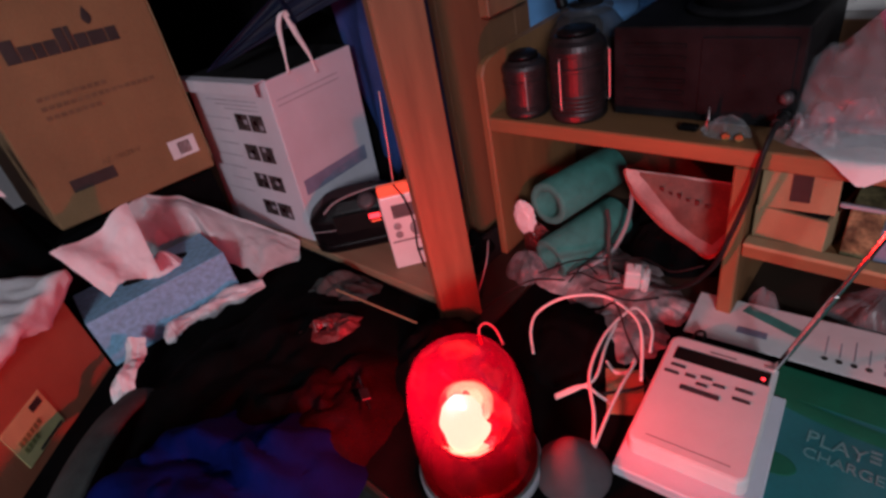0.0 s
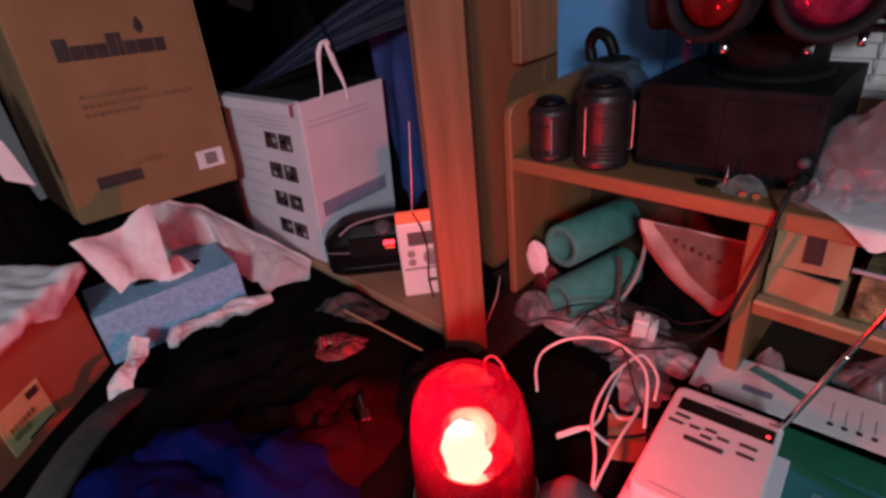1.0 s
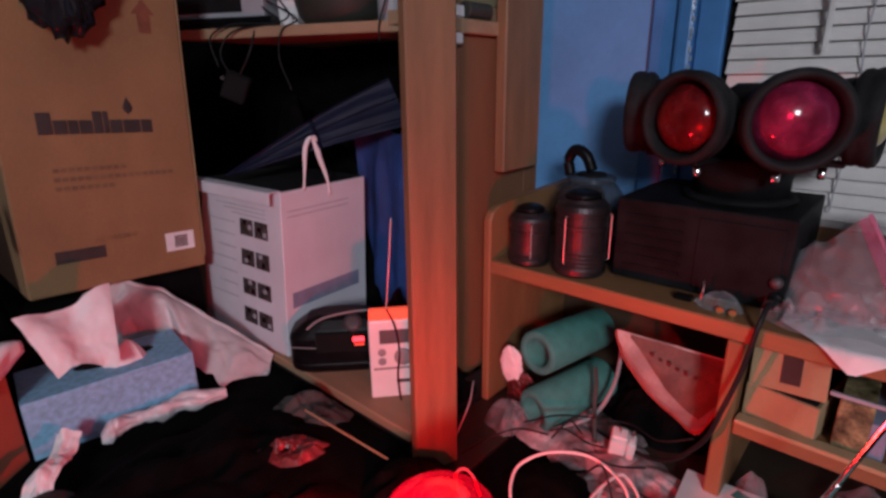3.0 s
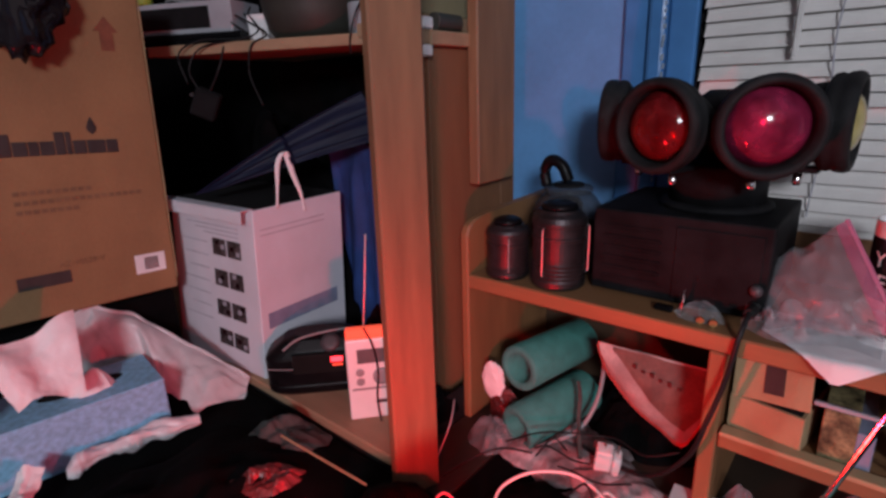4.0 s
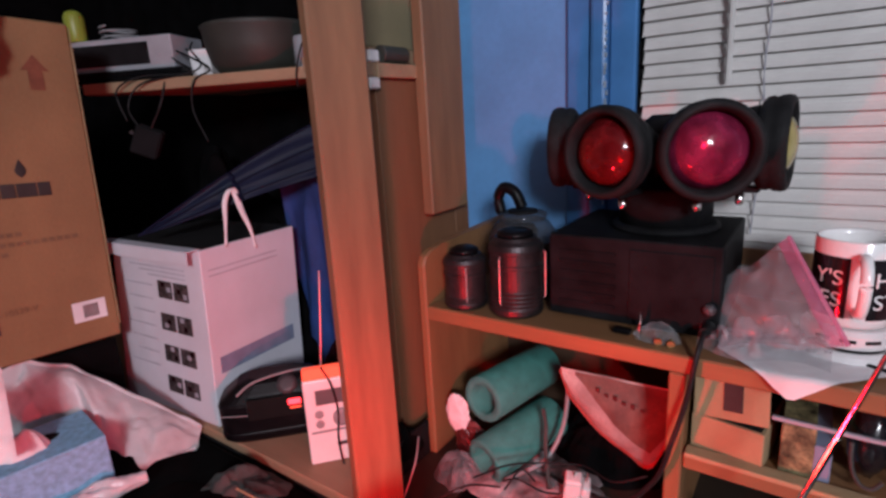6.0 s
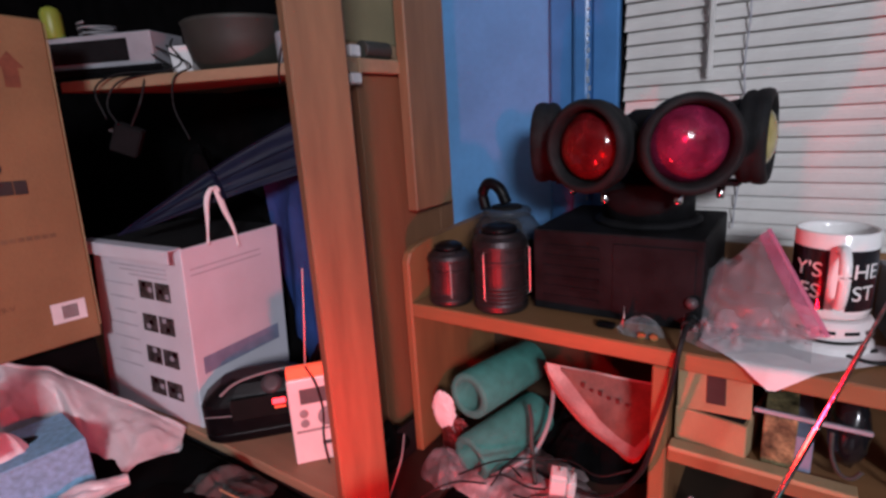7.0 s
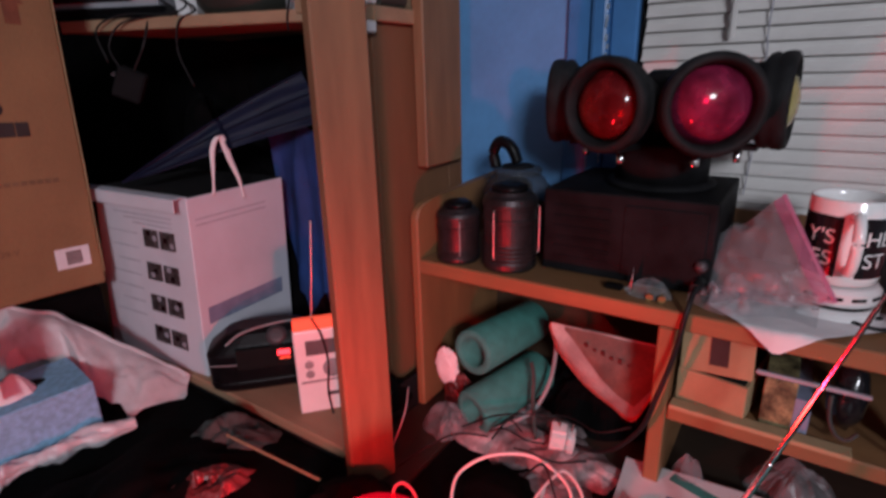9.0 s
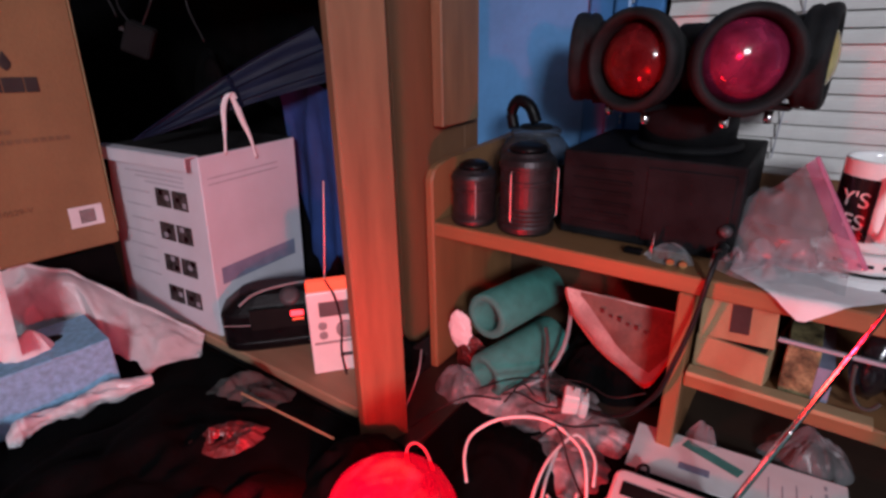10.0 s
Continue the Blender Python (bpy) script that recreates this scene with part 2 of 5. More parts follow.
def red_dome():
    m = bpy.data.materials.new("red_beacon_plastic")
    m.use_nodes = True
    n, l = m.node_tree.nodes, m.node_tree.links
    b = n.new("ShaderNodeBsdfGlossy")
    b.inputs["Color"].default_value, b.inputs["Roughness"].default_value = (1.0, 0.75, 0.75, 1), 0.12
    tr, tl, a, c = n.new("ShaderNodeBsdfTransparent"), n.new("ShaderNodeBsdfTranslucent"), n.new("ShaderNodeMixShader"), n.new("ShaderNodeMixShader")
    tr.inputs["Color"].default_value = (0.95, 0.036, 0.085, 1)
    tl.inputs["Color"].default_value = (1.0, 0.008, 0.11, 1)
    a.inputs["Fac"].default_value, c.inputs["Fac"].default_value = 0.014, 0.07
    l.new(tr.outputs["BSDF"], a.inputs[1])
    l.new(tl.outputs["BSDF"], a.inputs[2])
    l.new(a.outputs["Shader"], c.inputs[1])
    l.new(b.outputs["BSDF"], c.inputs[2])
    l.new(c.outputs["Shader"], n["Material Output"].inputs["Surface"])
    return m


DOME = red_dome()


# ---- mesh helpers ----
def link(name, bm, mat, m=None, smooth=False):
    me = bpy.data.meshes.new(name)
    bm.normal_update()
    bm.to_mesh(me)
    bm.free()
    me.materials.append(mat)
    if smooth:
        me.polygons.foreach_set("use_smooth", [True] * len(me.polygons))
    ob = new(name, me)
    if m is not None:
        ob.matrix_world = m
    return ob


def part(name, bm, mat, parent, label="", smooth=False, m=None):
    ob = link(name, bm, mat, smooth=smooth)
    ob.parent = parent
    if m is not None:
        ob.matrix_basis = m
    return tagged(ob, label)


def thing(name, label, category, m, group="", kind=""):
    ob = new(name)
    ob.empty_display_size = 0.02
    ob.matrix_world = m
    return tagged(ob, label, category, group, kind)


def single(name, bm, mat, label, category, m=None, smooth=False, group="", kind=""):
    return tagged(link(name, bm, mat, m, smooth), label, category, group, kind)


def block(x0, x1, y0, y1, z0, z1, bevel=0.0, bm=None, m=None, seg=1):
    own = bmesh.new()
    bmesh.ops.create_cube(own, size=1.0)
    for v in own.verts:
        v.co = Vector(((x0 + x1) / 2 + v.co.x * (x1 - x0), (y0 + y1) / 2 + v.co.y * (y1 - y0), (z0 + z1) / 2 + v.co.z * (z1 - z0)))
    if bevel:
        bmesh.ops.bevel(own, geom=own.edges[:], offset=bevel, segments=seg, profile=0.5, affect="EDGES")
    if m is not None:
        own.transform(m)
    return merged(bm, own)


def merged(bm, own):
    if bm is None:
        return own
    me = bpy.data.meshes.new("scratch")
    own.to_mesh(me)
    own.free()
    bm.from_mesh(me)
    bpy.data.meshes.remove(me)
    return bm


def lathe(profile, seg=32, bm=None, m=None, caps=True):
    """Turns (radius, height) points round z."""
    own = bmesh.new()
    rings = []
    for r, z in profile:
        rings.append([own.verts.new((r * math.cos(2 * math.pi * i / seg), r * math.sin(2 * math.pi * i / seg), z)) for i in range(seg)])
    for a, b in zip(rings, rings[1:]):
        for i in range(seg):
            own.faces.new((a[i], a[(i + 1) % seg], b[(i + 1) % seg], b[i]))
    if caps:
        own.faces.new(rings[0][::-1])
        own.faces.new(rings[-1])
    if m is not None:
        own.transform(m)
    return merged(bm, own)


def spline(points, steps=8):
    pts = [Vector(p) for p in points]
    pts = [2 * pts[0] - pts[1]] + pts + [2 * pts[-1] - pts[-2]]
    out = []
    for a, b, c, d in zip(pts, pts[1:], pts[2:], pts[3:]):
        for i in range(steps):
            t = i / steps
            out.append(0.5 * ((2 * b) + (c - a) * t + (2 * a - 5 * b + 4 * c - d) * t * t + (3 * b - a - 3 * c + d) * t ** 3))
    return out + [pts[-2]]


def tube(points, r, seg=8, steps=8, bm=None, curve=True, r_end=None, flat=1.0):
    """A round cable or rod along points."""
    pts = spline(points, steps) if curve else [Vector(p) for p in points]
    own = bmesh.new()
    rings, up = [], Vector((0, 0, 1))
    for i, p in enumerate(pts):
        d = (pts[min(i + 1, len(pts) - 1)] - pts[max(i - 1, 0)]).normalized()
        side = d.cross(up)
        side = side.normalized() if side.length > 0.05 else d.cross(Vector((1, 0, 0))).normalized()
        top = side.cross(d).normalized()
        rr = r if r_end is None else r + (r_end - r) * i / (len(pts) - 1)
        rings.append([own.verts.new(p + rr * (math.cos(2 * math.pi * k / seg) * side + flat * math.sin(2 * math.pi * k / seg) * top)) for k in range(seg)])
    for a, b in zip(rings, rings[1:]):
        for k in range(seg):
            own.faces.new((a[k], a[(k + 1) % seg], b[(k + 1) % seg], b[k]))
    own.faces.new(rings[0][::-1])
    own.faces.new(rings[-1])
    return merged(bm, own)


def sheet(nx, ny, place, thick=0.0):
    """A soft sheet: place(u, v) gives the point for u, v in 0..1."""
    bm = bmesh.new()
    g = [[bm.verts.new(place(i / nx, j / ny)) for j in range(ny + 1)] for i in range(nx + 1)]
    for i in range(nx):
        for j in range(ny):
            bm.faces.new((g[i][j], g[i + 1][j], g[i + 1][j + 1], g[i][j + 1]))
    if thick:
        bm.normal_update()
        bmesh.ops.solidify(bm, geom=bm.faces[:], thickness=thick)
    return bm


def wrinkle(x, y, z=0.0, s=20.0, octaves=3):
    return noise.fractal(Vector((x * s, y * s, z * s)), 0.9, 2.1, octaves)


def mound(cx, cy, rx, ry, z0, height, s=14.0, amp=0.35, seed=0.0, turn=0.0, folds=0.0):
    """A heap of soft cloth on a support, with folds."""
    ca, sa = math.cos(radians(turn)), math.sin(radians(turn))

    def place(u, v):
        a, r = 2 * math.pi * u, v
        edge = 1 + 0.22 * noise.noise(Vector((3 * math.cos(a), 3 * math.sin(a), seed)))
        x, y = rx * r * edge * math.cos(a), ry * r * edge * math.sin(a)
        fall = max(0.0, 1 - r ** 2.4)
        w = wrinkle(x + seed, y, seed, s)
        ridge = abs(math.sin(folds * (x * 0.8 + y * 0.6) + 3 * w)) if folds else 0.0
        h = height * fall * (0.75 + amp * w + 0.25 * ridge)
        return (cx + x * ca - y * sa, cy + x * sa + y * ca, z0 + max(0.0, h))
    bm = sheet(56, 26, place)
    bmesh.ops.remove_doubles(bm, verts=bm.verts[:], dist=1e-5)
    return bm


def lump(cx, cy, cz, rx, ry, rz, seed, amp=0.4):
    """A crumpled ball of paper or film."""
    def place(u, v):
        a, b = 2 * math.pi * u, math.pi * v
        d = Vector((math.cos(a) * math.sin(b), math.sin(a) * math.sin(b), math.cos(b)))
        k = 0.85 + amp * abs(noise.noise(d * 2.2 + Vector((seed, 0, 0)))) + 0.5 * amp * abs(noise.noise(d * 5 + Vector((0, seed, 0))))
        return (cx + rx * k * d.x, cy + ry * k * d.y, cz + rz * k * d.z)
    bm = sheet(26, 16, place)
    bmesh.ops.remove_doubles(bm, verts=bm.verts[:], dist=1e-5)
    return bm


def letters(text, size, depth=0.0004):
    """Raised lettering in the built-in font, as a bmesh in its own xy plane."""
    cu = bpy.data.curves.new("scratch_text", "FONT")
    cu.body, cu.size, cu.extrude, cu.align_x = text, size, depth, "CENTER"
    ob = bpy.data.objects.new("scratch_text", cu)
    me = bpy.data.meshes.new_from_object(ob)
    bm = bmesh.new()
    bm.from_mesh(me)
    bpy.data.objects.remove(ob)
    bpy.data.meshes.remove(me)
    bpy.data.curves.remove(cu)
    return bm


def turn_to(origin, right, up):
    """A pose with local x along right, local y along up, local z out of the face."""
    r, u = Vector(right).normalized(), Vector(up).normalized()
    out = r.cross(u).normalized()
    u = out.cross(r)
    m = Matrix((r, u, out)).transposed().to_4x4()
    return Matrix.Translation(origin) @ m


def plate(w, h, t=0.0006, x=0.0, y=0.0, bm=None, z=0.0):
    return block(x - w / 2, x + w / 2, y - h / 2, y + h / 2, z, z + t, bm=bm)


# ---- the room ----
DESK, SHELF, LEDGE, WALL = 0.745, 1.0, 0.767, 0.88
bm = block(-2.1, 1.0, -2.1, 2.1, -0.05, 0.0)
single("floor", bm, CARPET, "dark carpeted floor under the desk", "floor", kind="structure")
single("ceiling", block(-2.1, 1.0, -2.1, 2.1, 2.4, 2.45), CEILING, "plain pale painted ceiling", "ceiling", kind="structure")
# wall with the window opening y -0.75..0.26, z 0.98..1.95
bm = block(WALL, 1.0, 0.30, 2.1, 0, 2.4)
block(WALL, 1.0, -2.1, -0.80, 0, 2.4, bm=bm)
block(WALL, 1.0, -0.80, 0.30, 0, 0.97, bm=bm)
block(WALL, 1.0, -0.80, 0.30, 1.95, 2.4, bm=bm)
single("wall_east", bm, BLUE_WALL, "bright blue painted wall, scuffed", "wall", kind="structure")
single("wall_north", block(-2.1, 1.0, 2.1, 2.2, 0, 2.4), PLASTER, "dim plastered wall", "wall", kind="structure")
single("wall_south", block(-2.1, 1.0, -2.2, -2.1, 0, 2.4), PLASTER, "dim plastered wall", "wall", kind="structure")
bm = block(-2.1, -2.0, -2.1, -1.98, 0, 2.4)
block(-2.1, -2.0, -1.06, 2.1, 0, 2.4, bm=bm)
block(-2.1, -2.0, -1.98, -1.06, 0, 1.6, bm=bm)
block(-2.1, -2.0, -1.98, -1.06, 2.34, 2.4, bm=bm)
single("wall_west", bm, PLASTER, "dim plastered wall with a window opening", "wall", kind="structure")
single("backdrop", block(-2.32, -2.3, -2.1, -0.9, 1.3, 2.5), GREY_PRINT, "dusky grey outdoors behind the window", "backdrop", kind="structure")

# window with blue trim
win = thing("window_1", "blue trimmed window covered by a white blind", "window", pose(WALL, 0, 0), kind="structure")
part("night_pane", block(0.085, 0.09, -0.80, 0.30, 0.97, 1.95), BLACK_GAP, win, "dark night glass")
part("window_trim", block(-0.016, 0.0, 0.262, 0.302, 0.9, 2.05, 0.003), BLUE_TRIM, win)
part("window_trim", block(-0.026, 0.0, 0.303, 0.330, 0.9, 2.05, 0.006, seg=2), BLUE_TRIM, win)
part("window_trim", block(-0.014, 0.0, 0.331, 0.372, 0.9, 2.05, 0.004), BLUE_TRIM, win)
bm = bmesh.new()
for k in range(34):
    z, y = 1.12 + k * 0.0125 + random.uniform(-0.004, 0.004), 0.3035 + random.uniform(-0.0025, 0.0015)
    h = random.uniform(0.003, 0.010)
    block(-0.0275, -0.0262, y - random.uniform(0.0008, 0.0022), y + random.uniform(0.0005, 0.002), z, z + h, bm=bm)
part("chipped_edge", bm, CHIP, win, "pale chipped strip of bare paint")
part("dark_jamb", block(0.0, 0.08, 0.258, 0.262, 0.97, 1.95), BLACK_GAP, win)
# venetian blind
blind = thing("venetian_blind", "off-white venetian blind, closed, with a clear tilt wand", "blind", pose(WALL - 0.012, 0, 0))
own = bmesh.new()
pts = [(-0.0012, -0.0125), (0.0003, -0.006), (0.0009, 0.0), (0.0004, 0.007), (-0.0012, 0.0125)]
rows = [[own.verts.new((x - 0.0, y, z)) for y in (-0.78, -0.5, -0.2, 0.0, 0.252)] for x, z in pts]
for a, b in zip(rows, rows[1:]):
    for i in range(4):
        own.faces.new((a[i], a[i + 1], b[i + 1], b[i]))
own.normal_update()
bmesh.ops.solidify(own, geom=own.faces[:], thickness=0.0006)
own.normal_update()
slat_mesh = bpy.data.meshes.new("slat")
own.to_mesh(slat_mesh)
own.free()
slat_mesh.materials.append(SLAT)
for k in range(46):
    s = new("slat", slat_mesh)
    s.parent = blind
    s.matrix_basis = pose(0, random.uniform(-0.002, 0.002), 1.012 + 0.0195 * k + random.uniform(-0.0006, 0.0006), random.uniform(-0.07, 0.07), 19 + random.uniform(-1.2, 1.2), 0)
part("bottom_rail", block(-0.010, 0.010, -0.78, 0.252, 0.988, 1.0, 0.002), SLAT, blind)
part("head_rail", block(-0.012, 0.012, -0.78, 0.252, 1.905, 1.945, 0.002), SLAT, blind)
part("tilt_wand", tube([(-0.016, 0.139, 1.9), (-0.020, 0.137, 1.6), (-0.018, 0.136, 1.30)], 0.004, 6), SLAT, blind)
for y in (0.094, -0.42):
    part("ladder_cord", tube([(-0.009 + 0.001 * (k % 2), y + 0.0015 * math.sin(k * 1.7), 1.9 - k * 0.03) for k in range(28)], 0.0011, 5, 3), GREY_PRINT, blind)

# ---- desk and hutch ----
desk = thing("desk", "cluttered wooden corner desk, mostly covered", "desk", pose(0, 0, 0))
part("desktop", block(0.16, 0.878, -1.0, 0.405, DESK - 0.028, DESK, 0.003), DESK_TOP, desk)
part("desktop", block(0.439, 0.878, 0.406, 0.502, DESK - 0.028, DESK, 0.002), DESK_TOP, desk)
part("desktop", block(-0.55, 0.437, 0.407, 1.6, DESK - 0.028, DESK, 0.003), DESK_TOP, desk)
for x, y in ((0.2, -0.95), (0.84, -0.95), (-0.5, 0.45), (-0.5, 1.55), (0.40, 1.55)):
    part("leg", block(x - 0.025, x + 0.025, y - 0.025, y + 0.025, 0, DESK - 0.028, 0.003), WOOD_Z, desk)

hutch = thing("desk_hutch", "low oak desk hutch with a divider and worn front edges", "hutch", pose(0, 0, DESK))
HF, HB = 0.61, 0.862
bm = bmesh.new()
prof = [(HF, 0.0), (HB, 0.0), (HB, 0.349), (0.80, 0.345), (0.66, 0.341), (0.632, 0.338), (0.617, 0.331), (HF, 0.318)]
fr = [bm.verts.new((x, 0.4875, z)) for x, z in prof]
bk = [bm.verts.new((x, 0.5015, z)) for x, z in prof]
bm.faces.new(fr)
bm.faces.new(bk[::-1])
for i in range(len(prof)):
    j = (i + 1) % len(prof)
    bm.faces.new((fr[j], fr[i], bk[i], bk[j]))
bmesh.ops.bevel(bm, geom=bm.edges[:], offset=0.0025, segments=1, affect="EDGES")
part("side_panel", bm, WOOD_Z, hutch)
part("side_panel", block(HF, HB, -0.768, -0.75, 0, 0.3, 0.002), WOOD_Z, hutch)
part("top_shelf", block(HF, HB, -0.749, 0.487, SHELF - DESK - 0.022, SHELF - DESK, 0.002), WOOD_Y, hutch)
part("divider", block(HF + 0.001, HB, 0.124, 0.143, 0, SHELF - DESK - 0.023, 0.0018), WOOD_Z, hutch)
part("lower_shelf", block(HF + 0.002, HB, -0.749, 0.123, 0.112, 0.131, 0.002), WOOD_Y, hutch)
# back panel's shade is in its darker colour
part("back_panel", block(HB + 0.001, HB + 0.006, -0.768, 0.5015, 0, 0.30), BACK_SHADED, hutch)
part("back_rail", block(0.849, 0.8545, -0.749, 0.262, SHELF - DESK + 0.0005, 0.326, 0.001), WOOD_Y, hutch)

# ---- tall shelving beside the desk ----
rack = thing("wooden_shelving", "tall homemade wooden shelving with board posts", "shelving", pose(0, 0, 0))
POSTX = 0.44
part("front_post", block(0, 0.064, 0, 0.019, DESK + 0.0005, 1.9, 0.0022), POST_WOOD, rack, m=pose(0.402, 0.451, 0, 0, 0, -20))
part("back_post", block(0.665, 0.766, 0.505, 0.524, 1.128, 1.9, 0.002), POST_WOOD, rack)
part("side_panel", block(0.585, 0.764, 0.531, 0.545, 0.768, 1.330, 0.001), DARK_WOOD, rack)
part("side_panel", block(0.7645, 0.806, 0.531, 0.545, 0.768, 1.126, 0.001), DARK_WOOD, rack)
part("end_rail", block(0.486, 0.667, 0.520, 0.545, 1.331, 1.350, 0.0015), RAW_WOOD, rack)
part("back_board", block(0.862, 0.876, 0.653, 0.80, 0.6, 1.9), DARK_WOOD, rack)
# added black sheets keep the depth behind the shelving in shade
part("shade_sheet", block(0.862, 0.876, 0.802, 2.09, 0.0, 2.3), BLACK_CLOTH, rack, "added black sheet standing for the shade at the back")
part("shade_sheet", block(0.20, 0.861, 2.05, 2.09, 0.0, 2.3), BLACK_CLOTH, rack, "added black sheet standing for the shade at the back")
bm = bmesh.new()
poly = [(0.500, 1.215), (0.672, 0.787), (0.742, 0.690), (0.836, 0.655), (0.860, 0.655), (0.860, 1.215)]
lo = [bm.verts.new((x, y, 1.353)) for x, y in poly]
hi = [bm.verts.new((x, y, 1.373)) for x, y in poly]
bm.faces.new(lo[::-1])
bm.faces.new(hi)
for i in range(len(poly)):
    j = (i + 1) % len(poly)
    bm.faces.new((lo[i], lo[j], hi[j], hi[i]))
bmesh.ops.bevel(bm, geom=bm.edges[:], offset=0.0015, segments=1, affect="EDGES")
part("upper_shelf", bm, RAW_WOOD, rack, "raw splintered plank shelf")
part("shelf_batten", block(0.70, 0.86, 0.70, 0.735, 1.328, 1.3525, 0.002), RAW_WOOD, rack)
part("lower_shelf", block(POSTX + 0.001, 0.86, 0.507, 1.6, LEDGE - 0.018, LEDGE, 0.002), RAW_WOOD, rack)
# added black boards stand for the shade beside and below the ledge
part("shade_side", block(POSTX + 0.025, 0.86, 0.5030, 0.5065, 0, 0.80), BLACK_GAP, rack)
part("shade_front_strip", block(POSTX + 0.004, POSTX + 0.018, 0.507, 1.6, 0.55, LEDGE - 0.019), BLACK_GAP, rack)
# ---- things ----
# four-way stage light with six round heads
def stage_light():
    t = thing("stage_light", "black rotating stage light with coloured round lenses on a steel box", "stage light", pose(0, 0, SHELF))
    bm = block(0.662, 0.850, 0.101, 0.312, 0.004, 0.116, 0.003, seg=2)
    body = part("housing", bm, BLACK_METAL, t)
    part("front_panel", block(0.6600, 0.6618, 0.110, 0.205, 0.012, 0.104, 0.0006), BLACK_METAL, body)
    for k in range(6):
        part("louvre", block(0.6612, 0.6625, 0.222, 0.298, 0.022 + k * 0.014, 0.027 + k * 0.014, 0.001, m=None), BLACK_METAL, body)
    part("knob", lathe([(0.007, 0), (0.007, 0.006), (0.0055, 0.008), (0.003, 0.0105)], 16, m=pose(0.661, 0.112, 0.042, 0, -90, 0)), BUTTON, body, smooth=True)
    part("socket", lathe([(0.009, 0), (0.009, 0.004), (0.006, 0.005)], 16, m=pose(0.661, 0.112, 0.020, 0, -90, 0)), BLACK_PLASTIC, body)
    for x, y in ((0.68, 0.12), (0.68, 0.295), (0.83, 0.12), (0.83, 0.295)):
        part("rubber_foot", lathe([(0.007, 0), (0.006, 0.0038)], 12, m=pose(x, y, 0)), BLACK_RUBBER, t)
    cx, cy = 0.754, 0.187
    part("turntable_ring", lathe([(0.066, 0.1162), (0.068, 0.119), (0.067, 0.123), (0.060, 0.125)], 40, m=pose(cx, cy, 0)), BLACK_METAL, t, smooth=True)
    part("column", lathe([(0.058, 0.1252), (0.058, 0.168), (0.052, 0.174), (0.030, 0.178), (0.030, 0.255), (0.020, 0.262)], 40, m=pose(cx, cy, 0)), BLACK_METAL, t, smooth=True)
    lenses = [LENS_MAGENTA, LENS_YELLOW, LENS_RED, LENS_YELLOW]
    # heads: where each sits round the column, which way it faces, how far out
    for k, (seat, ang, out) in enumerate(((212, 206, 0.126), (263, 267, 0.126), (160, 163, 0.126), (103, 103, 0.136))):
        hx, hy = cx + out * math.cos(radians(seat)), cy + out * math.sin(radians(seat))
        m = pose(hx, hy, 0.2240, 0, 0, ang) @ pose(-0.113, 0, 0, 0, 90, 0) @ Matrix.Scale(0.965, 4)
        head = part("lamp_head", lathe([(0.018, 0.018), (0.026, 0.036), (0.038, 0.062), (0.0445, 0.084), (0.0465, 0.100)], 36, caps=False), BLACK_METAL, t, smooth=True, m=m)
        ring = [(0.0440, 0.096), (0.0482, 0.0965), (0.0512, 0.100), (0.0522, 0.106), (0.0510, 0.110), (0.0524, 0.114), (0.0528, 0.122), (0.0515, 0.127), (0.0488, 0.1290), (0.0466, 0.1285), (0.0458, 0.1240), (0.0448, 0.1225), (0.0440, 0.118), (0.0438, 0.104)]
        ring = [(0.0455 + 1.48 * (r - 0.0455) if r > 0.0455 else r, h) for r, h in ring]
        part("rubber_hood", lathe(ring, 44, caps=False), BLACK_RUBBER, head, smooth=True)
        dome = [(0.0439, 0.106), (0.0405, 0.1145), (0.0345, 0.1225), (0.026, 0.1288), (0.016, 0.1325), (0.006, 0.1340), (0.0004, 0.1342)]
        part("lens", lathe(dome, 36, caps=False), lenses[k], head, smooth=True)
        part("inner_dish", lathe([(0.0436, 0.103), (0.040, 0.092), (0.031, 0.076), (0.018, 0.066), (0.006, 0.063)], 30), DISH, head, smooth=True)
        part("lamp_bulb", lathe([(0.005, 0.0635), (0.009, 0.072), (0.012, 0.084), (0.009, 0.094), (0.002, 0.098)], 16), WHITE_PLASTIC, head, smooth=True)
        part("bracket", block(-0.001 + 0.052, 0.058, -0.012, 0.012, 0.05, 0.10, 0.001), BLACK_METAL, head)
        bolt = lathe([(0.0052, 0), (0.0052, 0.012), (0.0040, 0.0145)], 10, m=pose(0.060, 0.0, 0.078, 0, 90, 0))
        part("wing_bolt", bolt, CHROME, head, smooth=True)
    part("power_lead", tube([(0.655, 0.112, 0.020), (0.625, 0.112, 0.022), (0.604, 0.114, 0.004), (0.596, 0.120, -0.045), (0.590, 0.132, -0.10), (0.592, 0.150, -0.16), (0.60, 0.20, -0.215), (0.63, 0.30, -0.235)], 0.0030, 8), CABLE_BLACK, t, "thick black power lead")
    part("lead_sheath", tube([(0.655, 0.112, 0.0205), (0.632, 0.112, 0.0225)], 0.0062, 10, curve=False), BLACK_RUBBER, t)
    return t


stage_light()


